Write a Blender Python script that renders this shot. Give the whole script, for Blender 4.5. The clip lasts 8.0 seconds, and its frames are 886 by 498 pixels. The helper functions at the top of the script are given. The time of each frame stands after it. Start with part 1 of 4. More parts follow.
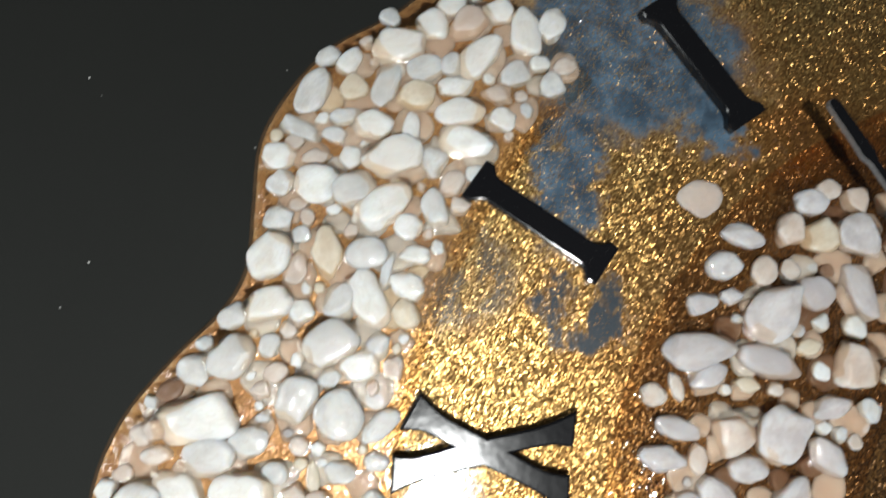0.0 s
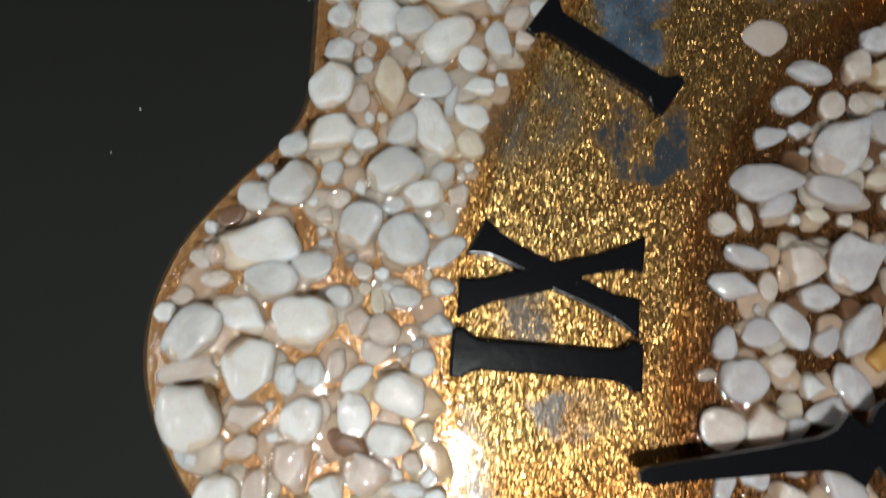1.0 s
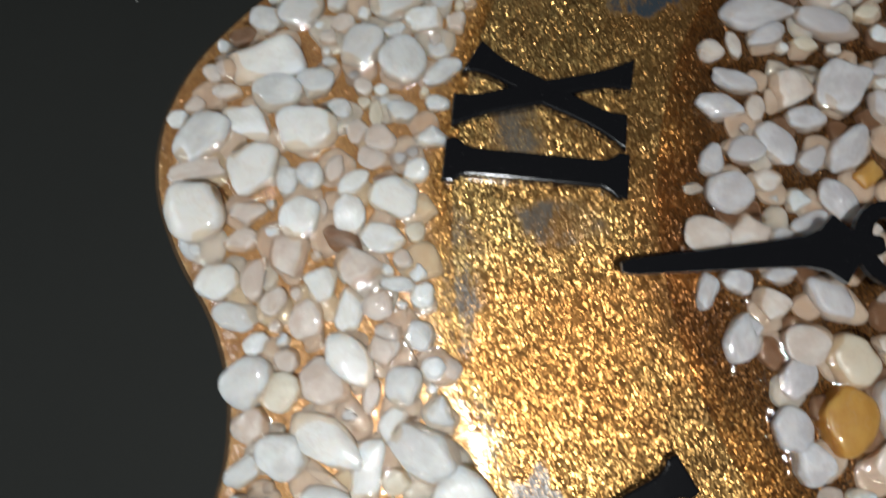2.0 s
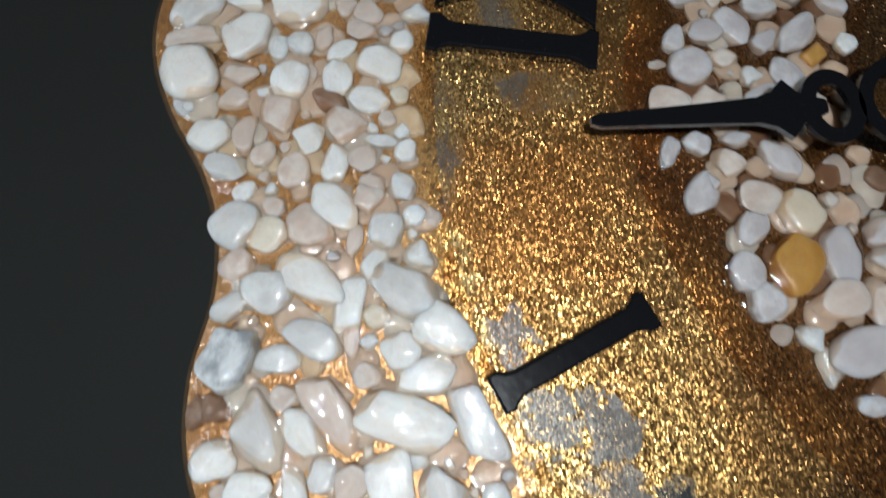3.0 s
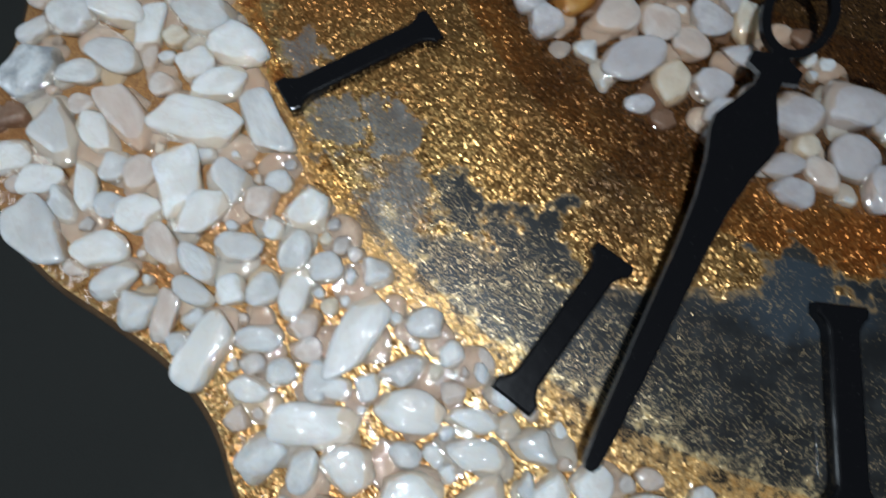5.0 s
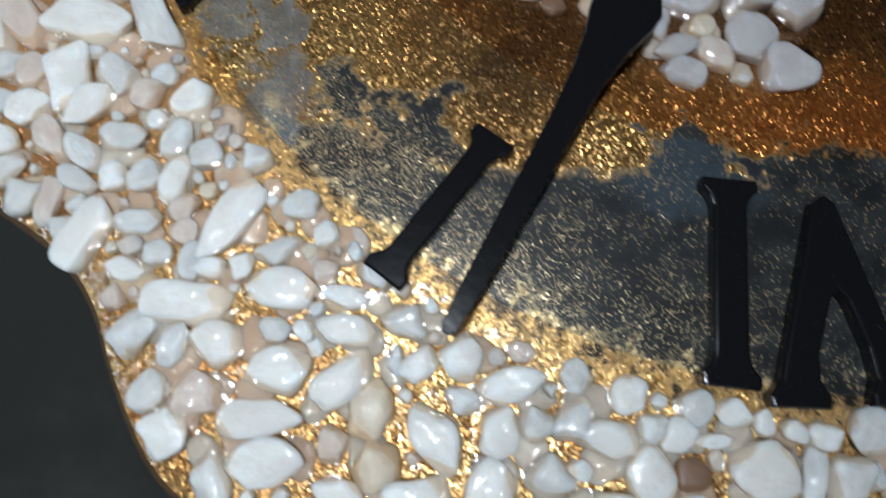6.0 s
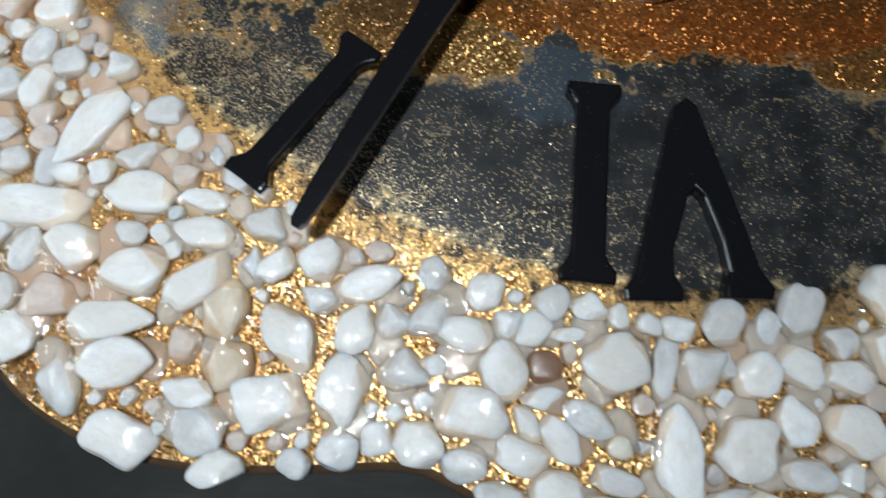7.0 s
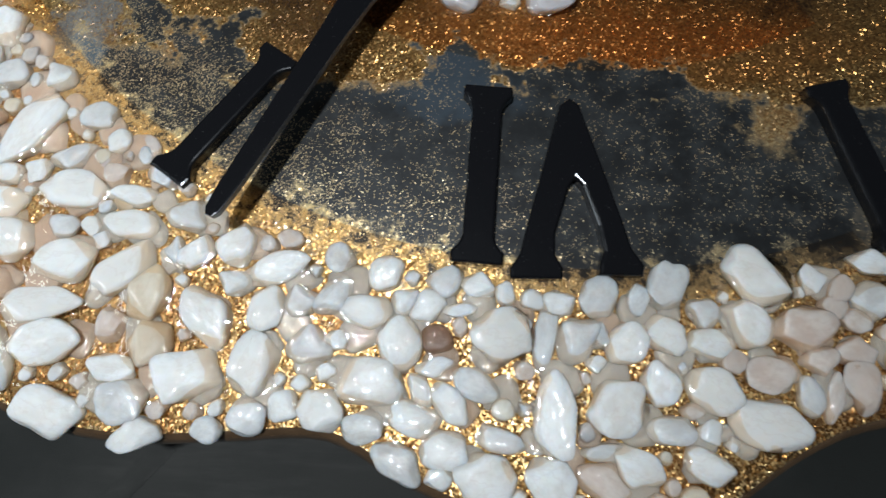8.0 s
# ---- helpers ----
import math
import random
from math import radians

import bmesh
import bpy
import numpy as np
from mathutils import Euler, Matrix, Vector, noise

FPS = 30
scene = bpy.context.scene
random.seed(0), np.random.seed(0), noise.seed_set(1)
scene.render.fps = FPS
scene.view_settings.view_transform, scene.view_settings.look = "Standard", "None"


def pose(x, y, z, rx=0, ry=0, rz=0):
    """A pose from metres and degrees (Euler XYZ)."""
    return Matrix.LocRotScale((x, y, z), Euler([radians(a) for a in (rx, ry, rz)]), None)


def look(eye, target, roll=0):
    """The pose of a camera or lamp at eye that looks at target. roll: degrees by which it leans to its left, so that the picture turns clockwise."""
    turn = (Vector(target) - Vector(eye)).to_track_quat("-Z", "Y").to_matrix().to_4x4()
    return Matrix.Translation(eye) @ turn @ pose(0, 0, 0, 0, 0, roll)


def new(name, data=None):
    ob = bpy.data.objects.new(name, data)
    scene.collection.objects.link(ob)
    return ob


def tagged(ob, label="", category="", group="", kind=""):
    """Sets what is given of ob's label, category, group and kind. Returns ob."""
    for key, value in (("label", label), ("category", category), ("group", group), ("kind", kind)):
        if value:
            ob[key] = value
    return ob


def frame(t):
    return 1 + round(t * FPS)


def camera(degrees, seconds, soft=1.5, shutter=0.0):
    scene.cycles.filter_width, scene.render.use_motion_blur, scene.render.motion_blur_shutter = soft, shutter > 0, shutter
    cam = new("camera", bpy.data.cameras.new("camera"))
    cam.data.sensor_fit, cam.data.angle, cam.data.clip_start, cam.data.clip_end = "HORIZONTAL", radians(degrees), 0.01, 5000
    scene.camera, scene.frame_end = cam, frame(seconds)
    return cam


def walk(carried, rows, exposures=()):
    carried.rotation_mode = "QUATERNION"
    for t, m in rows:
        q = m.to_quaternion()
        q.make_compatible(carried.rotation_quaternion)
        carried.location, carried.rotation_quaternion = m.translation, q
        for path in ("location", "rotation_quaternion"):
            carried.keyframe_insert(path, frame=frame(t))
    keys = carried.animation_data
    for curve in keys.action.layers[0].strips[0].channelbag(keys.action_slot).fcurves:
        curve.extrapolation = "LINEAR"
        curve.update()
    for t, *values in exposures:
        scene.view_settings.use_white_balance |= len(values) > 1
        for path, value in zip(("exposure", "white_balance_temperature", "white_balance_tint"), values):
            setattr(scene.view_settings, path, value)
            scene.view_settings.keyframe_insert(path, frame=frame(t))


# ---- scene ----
import functools

cam = camera(80.15, 8.0, soft=1.5, shutter=0.6)

ROWS = [
    (0, pose(-0.1416, 0.0432, 0.1178, 8.00, -0.04, 3.13)),
    (0.5, pose(-0.1514, 0.0255, 0.1143, 8.67, -0.62, 3.30)),
    (1, pose(-0.1544, 0.0047, 0.1105, 8.58, -0.56, 3.53)),
    (1.5, pose(-0.1509, -0.0150, 0.1115, 8.82, 0.50, 4.10)),
    (2, pose(-0.1454, -0.0389, 0.1080, 10.65, 1.35, 5.37)),
    (2.2, pose(-0.1413, -0.0458, 0.1056, 11.40, 1.32, 5.53)),
    (3.3, pose(-0.1417, -0.0842, 0.1078, 13.71, -1.51, 5.86)),
    (3.5, pose(-0.1400, -0.0891, 0.1085, 13.97, -1.66, 5.82)),
    (4, pose(-0.1336, -0.1003, 0.1112, 14.26, -1.90, 5.79)),
    (4.5, pose(-0.1190, -0.1161, 0.1058, 13.96, -2.27, 5.32)),
    (5, pose(-0.0947, -0.1313, 0.1001, 13.76, -1.26, 4.37)),
    (5.2, pose(-0.0894, -0.1349, 0.1000, 13.91, -0.67, 4.17)),
    (6.5, pose(-0.0518, -0.1603, 0.0898, 13.96, 1.89, 3.97)),
    (7, pose(-0.0423, -0.1661, 0.0889, 13.79, 0.30, 3.38)),
    (7.5, pose(-0.0328, -0.1709, 0.0933, 14.77, -0.10, 3.24)),
    (8, pose(-0.0253, -0.1733, 0.0967, 15.66, -0.25, 2.34)),
]
walk(cam, ROWS, [(0.0, 0.15, 6350, 6), (0.5, -0.3, 6350, 6), (1.0, -0.46, 6350, 6), (2.0, -0.5, 6200, 6), (3.5, -0.72, 5750, 5), (5.0, -0.86, 5600, 4), (6.5, -0.52, 5650, 4), (8.0, -0.44, 5800, 5)])

# ---- light ----
world = bpy.data.worlds.new("world")
scene.world = world
world.use_nodes = True
world.node_tree.nodes["Background"].inputs[0].default_value = (0.5, 0.55, 0.6, 1)
world.node_tree.nodes["Background"].inputs[1].default_value = 0.045


def area_lamp(name, eye, target, size, watts, colour, beam=180):
    data = bpy.data.lights.new(name, "AREA")
    data.shape, data.size, data.energy, data.color = "DISK", size, watts, colour
    data.spread = radians(beam)
    ob = new(name, data)
    ob.matrix_world = look(eye, target)
    return ob


area_lamp("work_lamp_bulb", (-0.135, -0.17, 0.62), (-0.14, -0.11, 0), 0.055, 1.2, (1.0, 0.985, 0.97), 84)
area_lamp("ceiling_lamp_bulb", (-1.25, -0.2, 0.68), (-0.1, -0.1, 0), 0.45, 4.0, (0.96, 0.98, 0.97))


# ---- node helpers ----
class Nodes:
    """A short hand for building one material's node tree."""

    def __init__(self, name):
        self.mat = bpy.data.materials.new(name)
        self.mat.use_nodes = True
        self.tree = self.mat.node_tree
        self.bsdf = self.tree.nodes["Principled BSDF"]

    def put(self, socket, value):
        if isinstance(value, bpy.types.NodeSocket):
            self.tree.links.new(value, socket)
        elif isinstance(value, (tuple, list)) and len(value) == 3 and socket.type == "RGBA":
            socket.default_value = (*value, 1)
        else:
            socket.default_value = value

    def node(self, kind, out=0, **given):
        n = self.tree.nodes.new(kind)
        for key, value in given.items():
            if key == "dims":
                n.noise_dimensions = value
            elif key == "op":
                n.operation = value
            elif key == "clamp":
                n.use_clamp = value
            else:
                self.put(n.inputs[int(key[1:])] if key[0] == "i" and key[1:].isdigit() else n.inputs[key.replace("__", " ")], value)
        return n.outputs[out]

    def math(self, op, a, b=0.0, c=0.0, clamp=False):
        return self.node("ShaderNodeMath", op=op, clamp=clamp, i0=a, i1=b, i2=c)

    def vmath(self, op, a, b=(0, 0, 0)):
        return self.node("ShaderNodeVectorMath", op=op, i0=a, i1=b)

    def scaled(self, a, k):
        n = self.tree.nodes.new("ShaderNodeVectorMath")
        n.operation = "SCALE"
        self.put(n.inputs[0], a)
        self.put(n.inputs[3], k)
        return n.outputs[0]

    def mix(self, fac, a, b):
        n = self.tree.nodes.new("ShaderNodeMix")
        n.data_type = "RGBA"
        self.put(n.inputs[0], fac)
        self.put(n.inputs[6], a)
        self.put(n.inputs[7], b)
        return n.outputs[2]

    def step(self, x, lo, hi):
        n = self.tree.nodes.new("ShaderNodeMapRange")
        n.interpolation_type = "SMOOTHSTEP"
        self.put(n.inputs[0], x)
        n.inputs[1].default_value, n.inputs[2].default_value = lo, hi
        return n.outputs[0]

    def noise(self, at, scale, detail=3.0, rough=0.55, out=0):
        return self.node("ShaderNodeTexNoise", out, Vector=at, Scale=scale, Detail=detail, Roughness=rough)

    def cells(self, at, scale, out=1):
        return self.node("ShaderNodeTexVoronoi", out, Vector=at, Scale=scale)

    def bump(self, height, strength, distance, normal=None):
        n = self.tree.nodes.new("ShaderNodeBump")
        self.put(n.inputs["Strength"], strength)
        self.put(n.inputs["Distance"], distance)
        self.put(n.inputs["Height"], height)
        if normal is not None:
            self.put(n.inputs["Normal"], normal)
        return n.outputs[0]

    def mm(self):
        """Object coordinates in millimetres."""
        return self.scaled(self.node("ShaderNodeTexCoord", 3), 1000.0)

    def random(self):
        """One number for every pebble, whether an object of its own or an island of a joined mesh."""
        island = self.node("ShaderNodeNewGeometry", 8)
        return self.math("FRACT", self.math("ADD", self.node("ShaderNodeObjectInfo", 5), island))

    def set(self, **given):
        for key, value in given.items():
            self.put(self.bsdf.inputs[key.replace("__", " ")], value)
        return self.mat


def dial_material():
    """Gold leaf flakes under clear resin, with slate, blue and brown clouds; part of the brown is painted shade."""
    m = Nodes("dial_gold_flake_resin")
    p = m.mm()
    sep = m.tree.nodes.new("ShaderNodeSeparateXYZ")
    m.put(sep.inputs[0], p)
    x, y = sep.outputs[0], sep.outputs[1]
    r = m.math("SQRT", m.math("ADD", m.math("MULTIPLY", x, x), m.math("MULTIPLY", y, y)))
    cloud = m.math("SUBTRACT", m.noise(p, 0.06, 4.0, 0.6), 0.5)
    cloud2 = m.math("SUBTRACT", m.noise(m.vmath("ADD", p, (300, 0, 0)), 0.13, 5.0, 0.7), 0.5)
    blot = m.noise(m.vmath("ADD", p, (0, 500, 0)), 0.045, 4.0, 0.6)

    drift = m.scaled(m.vmath("SUBTRACT", m.noise(p, 0.11, 4.0, 0.65, 1), (0.5, 0.5, 0.5)), 30.0)
    torn = m.tree.nodes.new("ShaderNodeSeparateXYZ")
    m.put(torn.inputs[0], m.vmath("ADD", p, drift))

    def near(cx, cy, rx, ry, ragged=0.9, soft=0.16, drawn=torn):
        """One torn-edged cloud of colour."""
        dx = m.math("DIVIDE", m.math("SUBTRACT", drawn.outputs[0], cx), rx)
        dy = m.math("DIVIDE", m.math("SUBTRACT", drawn.outputs[1], cy), ry)
        d = m.math("SQRT", m.math("ADD", m.math("MULTIPLY", dx, dx), m.math("MULTIPLY", dy, dy)))
        return m.step(m.math("ADD", d, m.math("MULTIPLY", cloud2, ragged)), 1 + soft, 1 - soft)

    def either(*masks):
        return functools.reduce(lambda u, v: m.math("MAXIMUM", u, v), masks)

    def without(mask, k=1.0):
        return m.math("SUBTRACT", 1.0, m.math("MULTIPLY", mask, k))

    # slate over the lower part of the dial, with torn lobes above it
    rise = m.math("MULTIPLY", m.math("MAXIMUM", m.math("SUBTRACT", -72.0, x), 0.0), 0.30)
    edge = m.math("ADD", m.math("SUBTRACT", rise, 110.5), m.math("MULTIPLY", cloud2, 15.0))
    slate = m.step(m.math("SUBTRACT", edge, y), -0.6, 2.2)
    slate = m.math("MULTIPLY", slate, m.step(m.math("ADD", x, m.math("MULTIPLY", cloud2, 20.0)), -118.0, -106.0))
    # the lobe at -78 is real slate, drawn a little wider to paint in shade
    slate = either(slate, near(-91.5, -100, 5.5, 8.5), near(-78, -106, 8.5, 9), near(-23, -108, 11, 6), near(8, -109, 24, 5))
    slate = m.math("MULTIPLY", slate, without(near(40, -111, 5, 9, 2.2, 0.5), 0.8))
    rim = m.step(m.math("ADD", r, m.math("MULTIPLY", cloud2, 26.0)), 152.0, 155.0)
    rim = m.math("MULTIPLY", rim, m.math("MAXIMUM", m.step(m.noise(p, 0.33, 4.0, 0.7), 0.40, 0.54), m.step(r, 156.0, 160.0)))
    slate = m.math("MULTIPLY", slate, without(rim))
    blue = either(near(-101, 110, 29, 22, 0.7, 0.3), near(-114, 79, 9, 18, 0.6, 0.3), near(-80, 92, 8, 9, 1.2, 0.4))
    comb = m.noise(m.vmath("MULTIPLY", p, (0.13, 0.06, 1.0)), 1.0, 4.0, 0.7)
    streak = m.step(comb, 0.38, 0.54)
    bruise = m.math("MULTIPLY", near(-111, 47, 12, 9, 2.4, 0.2, sep), streak)
    bluish = near(-26, -110, 12, 7, 1.5, 0.6)
    pale = either(near(-107, -81, 6, 6.5, 0.9, 0.12), near(-120, -82.5, 7, 6, 1.2, 0.2), near(-106, -99, 7.5, 11, 1.3, 0.35), near(-128, -66, 4.5, 4, 1.2, 0.3))
    smudge = either(near(-150, -29, 8, 17, 2.2, 0.3, sep), near(-126, -11, 9, 5, 2.2, 0.3, sep), near(-141, 54, 15, 13, 1.0, 0.35, sep), near(-136, 8, 6, 5, 2.0, 0.4, sep))
    smudge = m.math("MULTIPLY", smudge, m.math("MULTIPLY_ADD", streak, 0.6, 0.4))
    rust = either(near(-124, -40, 19, 22, 1.4, 0.6), near(-100, -20, 10, 24, 1.6, 0.6), near(-58, 88, 12, 12, 1.4, 0.6), near(20, -98, 40, 9, 1.4, 0.6))
    # brown pigment round the middle, deepened where the lamp's light falls off
    brown = m.step(m.math("ADD", r, m.math("MULTIPLY", cloud, 44.0)), 119.0, 94.0)
    # this lobe is shade away from the lamp, painted brown
    brown = either(brown, near(-58, -92, 17, 13, 1.4, 0.5))
    brown = m.math("MULTIPLY", brown, without(near(5, -100, 60, 14, 1.2, 0.4), 0.75))
    # bright leaf laid along the foot of the pebble bed
    ridge = m.math("ABSOLUTE", m.math("SUBTRACT", m.math("ADD", r, m.math("MULTIPLY", cloud2, 34.0)), 153.0))
    crumb = m.step(m.noise(p, 0.55, 3.0, 0.7), 0.38, 0.52)
    gilt = m.math("MULTIPLY", m.math("MULTIPLY", m.step(ridge, 6.5, 2.0), crumb), m.math("MULTIPLY", m.step(y, -8.0, -40.0), m.step(x, 75.0, -30.0)))

    # flakes: every cell has its own tilt and tint, most lying nearly flat
    fine = m.cells(m.vmath("MULTIPLY", p, (1.0, 0.8, 1.0)), 3.3)
    sepc = m.tree.nodes.new("ShaderNodeSeparateColor")
    m.put(sepc.inputs[0], fine)
    chance = m.node("ShaderNodeTexWhiteNoise", 0, dims="3D", Vector=m.scaled(fine, 37.0))
    low = m.step(m.math("ADD", y, m.math("MULTIPLY", cloud, 30.0)), -95.0, -135.0)
    flake = m.mix(sepc.outputs[2], (0.46, 0.24, 0.065), m.mix(low, (0.80, 0.56, 0.21), (0.95, 0.80, 0.42)))
    flake = m.mix(m.math("MULTIPLY", m.step(sepc.outputs[0], 0.40, 0.80), 0.80), flake, (0.16, 0.080, 0.028))
    flake = m.mix(m.math("MULTIPLY", m.step(blot, 0.40, 0.72), 0.45), flake, (0.40, 0.15, 0.034))
    inner = m.step(m.math("ADD", r, m.math("MULTIPLY", cloud, 50.0)), 146.0, 108.0)
    flake = m.mix(m.math("MULTIPLY", inner, 0.5), flake, m.mix(sepc.outputs[1], (0.24, 0.095, 0.024), (0.74, 0.38, 0.10)))
    flake = m.mix(m.math("MULTIPLY", rust, 0.75), flake, m.mix(sepc.outputs[1], (0.34, 0.125, 0.030), (0.86, 0.38, 0.09)))
    flake = m.mix(m.math("MULTIPLY", brown, 0.9), flake, m.mix(m.step(sepc.outputs[1], 0.35, 0.9), (0.028, 0.014, 0.008), (0.30, 0.145, 0.042)))
    flake = m.mix(m.math("MULTIPLY", slate, 0.45), flake, (0.80, 0.66, 0.40))
    flake = m.mix(m.math("MULTIPLY", gilt, 0.85), flake, m.mix(sepc.outputs[1], (0.55, 0.33, 0.09), (0.98, 0.80, 0.42)))
    slate_col = m.mix(m.step(cloud2, -0.12, 0.16), (0.012, 0.0125, 0.0128), (0.032, 0.0345, 0.035))
    slate_col = m.mix(m.math("MULTIPLY", bluish, 0.6), slate_col, (0.045, 0.062, 0.080))
    slate_col = m.mix(pale, slate_col, m.mix(m.step(cloud2, -0.12, 0.15), (0.085, 0.10, 0.108), (0.165, 0.192, 0.203)))
    slate_col = m.mix(smudge, slate_col, m.mix(m.step(comb, 0.4, 0.6), (0.020, 0.019, 0.015), (0.080, 0.079, 0.072)))
    blue_col = m.mix(m.step(cloud2, -0.15, 0.2), (0.034, 0.055, 0.080), (0.10, 0.165, 0.235))
    pigment = m.mix(bruise, m.mix(blue, slate_col, blue_col), (0.032, 0.042, 0.052))
    # leaf dust scattered over the pigment, thicker towards the pebbles
    dust = m.math("MULTIPLY", m.step(m.math("ADD", r, m.math("MULTIPLY", cloud, 60.0)), 122.0, 152.0), m.step(x, 10.0, -75.0))
    grit = m.node("ShaderNodeTexWhiteNoise", 0, dims="3D", Vector=m.scaled(m.cells(p, 4.6), 37.0))
    speck = m.step(m.math("MULTIPLY_ADD", dust, 0.20, m.math("MULTIPLY_ADD", cloud2, 0.30, grit)), 0.955, 0.985)
    cover = either(slate, blue, bruise, m.math("MULTIPLY", smudge, 0.9), m.math("MULTIPLY", pale, 0.85))
    cover = m.math("MULTIPLY", cover, m.math("MULTIPLY", without(m.math("MULTIPLY", speck, without(pale, 0.25)), 0.85), without(gilt, 0.9)))
    base = m.mix(cover, flake, pigment)
    metal = m.math("MULTIPLY", m.math("MULTIPLY", without(cover), without(brown, 0.1)), without(slate, 0.45))
    bed = m.math("MULTIPLY", m.step(m.math("ADD", r, m.math("MULTIPLY", cloud2, 10.0)), 150.0, 157.0), m.math("MULTIPLY", m.step(y, -128.0, -96.0), without(blue)))
    base = m.mix(m.math("MULTIPLY", bed, 0.48), base, (0.42, 0.27, 0.16))
    metal = m.math("MULTIPLY", m.math("MULTIPLY", metal, 0.90), without(bed, 0.5))
    steep = m.math("MULTIPLY", m.math("MULTIPLY_ADD", m.math("POWER", chance, 1.8), 1.15, 0.36), m.math("MULTIPLY_ADD", metal, 1.0, 0.05))
    tilt = m.scaled(m.vmath("SUBTRACT", fine, (0.5, 0.5, 0.5)), steep)
    geo = m.node("ShaderNodeNewGeometry", 1)
    normal = m.vmath("NORMALIZE", m.vmath("ADD", geo, tilt))
    # resin skin: nearly flat over the dial, lumpy between the pebbles
    band = m.step(r, 150.0, 160.0)
    lump = m.math("ADD", m.noise(p, 0.28, 2.0), m.math("MULTIPLY", m.noise(p, 0.9, 2.0), 0.35))
    skin = m.bump(lump, m.math("ADD", 0.035, m.math("MULTIPLY", band, 0.9)), 0.0022)
    return m.set(Base__Color=base, Metallic=metal, Roughness=0.34, Normal=normal, Coat__Weight=1.0, Coat__Roughness=0.06, Coat__Normal=skin)


def pebble_material(name, light, dark, scatter, clear):
    """Milky quartz: cloudy inside, some stones paler than others, a wet resin film on top."""
    m = Nodes(name)
    p = m.node("ShaderNodeTexCoord", 3)
    shift = m.node("ShaderNodeCombineXYZ", i0=m.math("MULTIPLY", m.random(), 40.0), i1=m.random(), i2=0.0)
    at = m.vmath("ADD", p, shift)
    vein = m.noise(at, 1.1, 5.0, 0.6)
    col = m.mix(m.step(vein, 0.34, 0.66), dark, light)
    col = m.mix(m.math("MULTIPLY", m.random(), 0.8), col, dark)
    crack = m.math("ABSOLUTE", m.math("SUBTRACT", m.noise(m.vmath("ADD", at, (7, 3, 0)), 1.0, 3.0, 0.6), 0.5))
    col = m.mix(m.math("MULTIPLY", m.step(crack, 0.03, 0.0), 0.14), col, (0.48, 0.36, 0.27))
    speck = m.step(m.noise(at, 9.0, 3.0, 0.7), 0.66, 0.76)
    col = m.mix(m.math("MULTIPLY", speck, 0.16), col, (0.36, 0.25, 0.17))
    wave = m.math("ADD", m.noise(at, 1.3, 1.0), m.math("MULTIPLY", m.noise(at, 4.2, 1.0), 0.20))
    skin = m.bump(wave, 0.45, 0.0022)
    grain = m.bump(m.noise(at, 5.0, 3.0), 0.12, 0.0006)
    return m.set(Base__Color=col, Roughness=0.42, Normal=grain, IOR=1.32, Transmission__Weight=clear, Subsurface__Weight=scatter, Subsurface__Radius=(1.0, 0.80, 0.64),
                 Subsurface__Scale=0.0055, Coat__Weight=0.9, Coat__Roughness=0.04, Coat__Normal=skin)


def acrylic_material():
    m = Nodes("black_acrylic")
    p = m.mm()
    skin = m.bump(m.noise(p, 0.18, 2.0), 0.12, 0.0006)
    dust = m.step(m.noise(p, 2.6, 2.0, 0.7), 0.69, 0.76)
    return m.set(Base__Color=m.mix(dust, (0.006, 0.006, 0.007), (0.05, 0.05, 0.05)), Roughness=0.16, Normal=skin)


def cut_edge_material():
    m = Nodes("sawn_acrylic_edge")
    p = m.mm()
    return m.set(Base__Color=m.mix(m.noise(p, 1.5, 3.0), (0.05, 0.052, 0.055), (0.26, 0.265, 0.27)), Roughness=0.4)


def table_material():
    m = Nodes("charcoal_felt_board")
    p = m.mm()
    wide = m.noise(p, 0.012, 4.0)
    grain = m.noise(p, 2.4, 4.0, 0.7)
    col = m.mix(wide, (0.009, 0.0097, 0.0088), (0.016, 0.0170, 0.0150))
    col = m.mix(m.step(grain, 0.35, 0.75), col, (0.0145, 0.0155, 0.0138))
    # extra light painted as a paler patch, with cloudy scuffs and faint wipe marks
    away = m.node("ShaderNodeVectorMath", 1, op="LENGTH", i0=m.vmath("SUBTRACT", p, (-50.0, -250.0, 0.0)))
    lit_patch = m.step(m.math("MULTIPLY_ADD", m.math("SUBTRACT", m.noise(p, 0.03, 4.0, 0.65), 0.5), 150.0, away), 130.0, 50.0)
    wipe = m.step(m.noise(m.vmath("MULTIPLY", p, (0.02, 0.16, 1.0)), 1.0, 4.0, 0.7), 0.45, 0.75)
    col = m.mix(m.math("MULTIPLY", lit_patch, m.math("MULTIPLY_ADD", wipe, 0.5, 0.5)), col, (0.040, 0.039, 0.036))
    lint = m.step(m.cells(p, 0.085, 0), 0.030, 0.018)
    col = m.mix(m.math("MULTIPLY", lint, m.step(m.noise(p, 0.03, 2.0), 0.5, 0.6)), col, (0.5, 0.5, 0.48))
    return m.set(Base__Color=col, Roughness=0.8, Specular__IOR__Level=0.2, Normal=m.bump(grain, 0.35, 0.0004))


def slab_material():
    m = Nodes("amber_resin_edge")
    p = m.mm()
    col = m.mix(m.noise(p, 0.2, 3.0), (0.035, 0.022, 0.013), (0.14, 0.085, 0.045))
    return m.set(Base__Color=col, Roughness=0.15, Coat__Weight=1.0, Coat__Roughness=0.05, Normal=m.bump(m.noise(p, 0.35, 3.0), 0.4, 0.001))


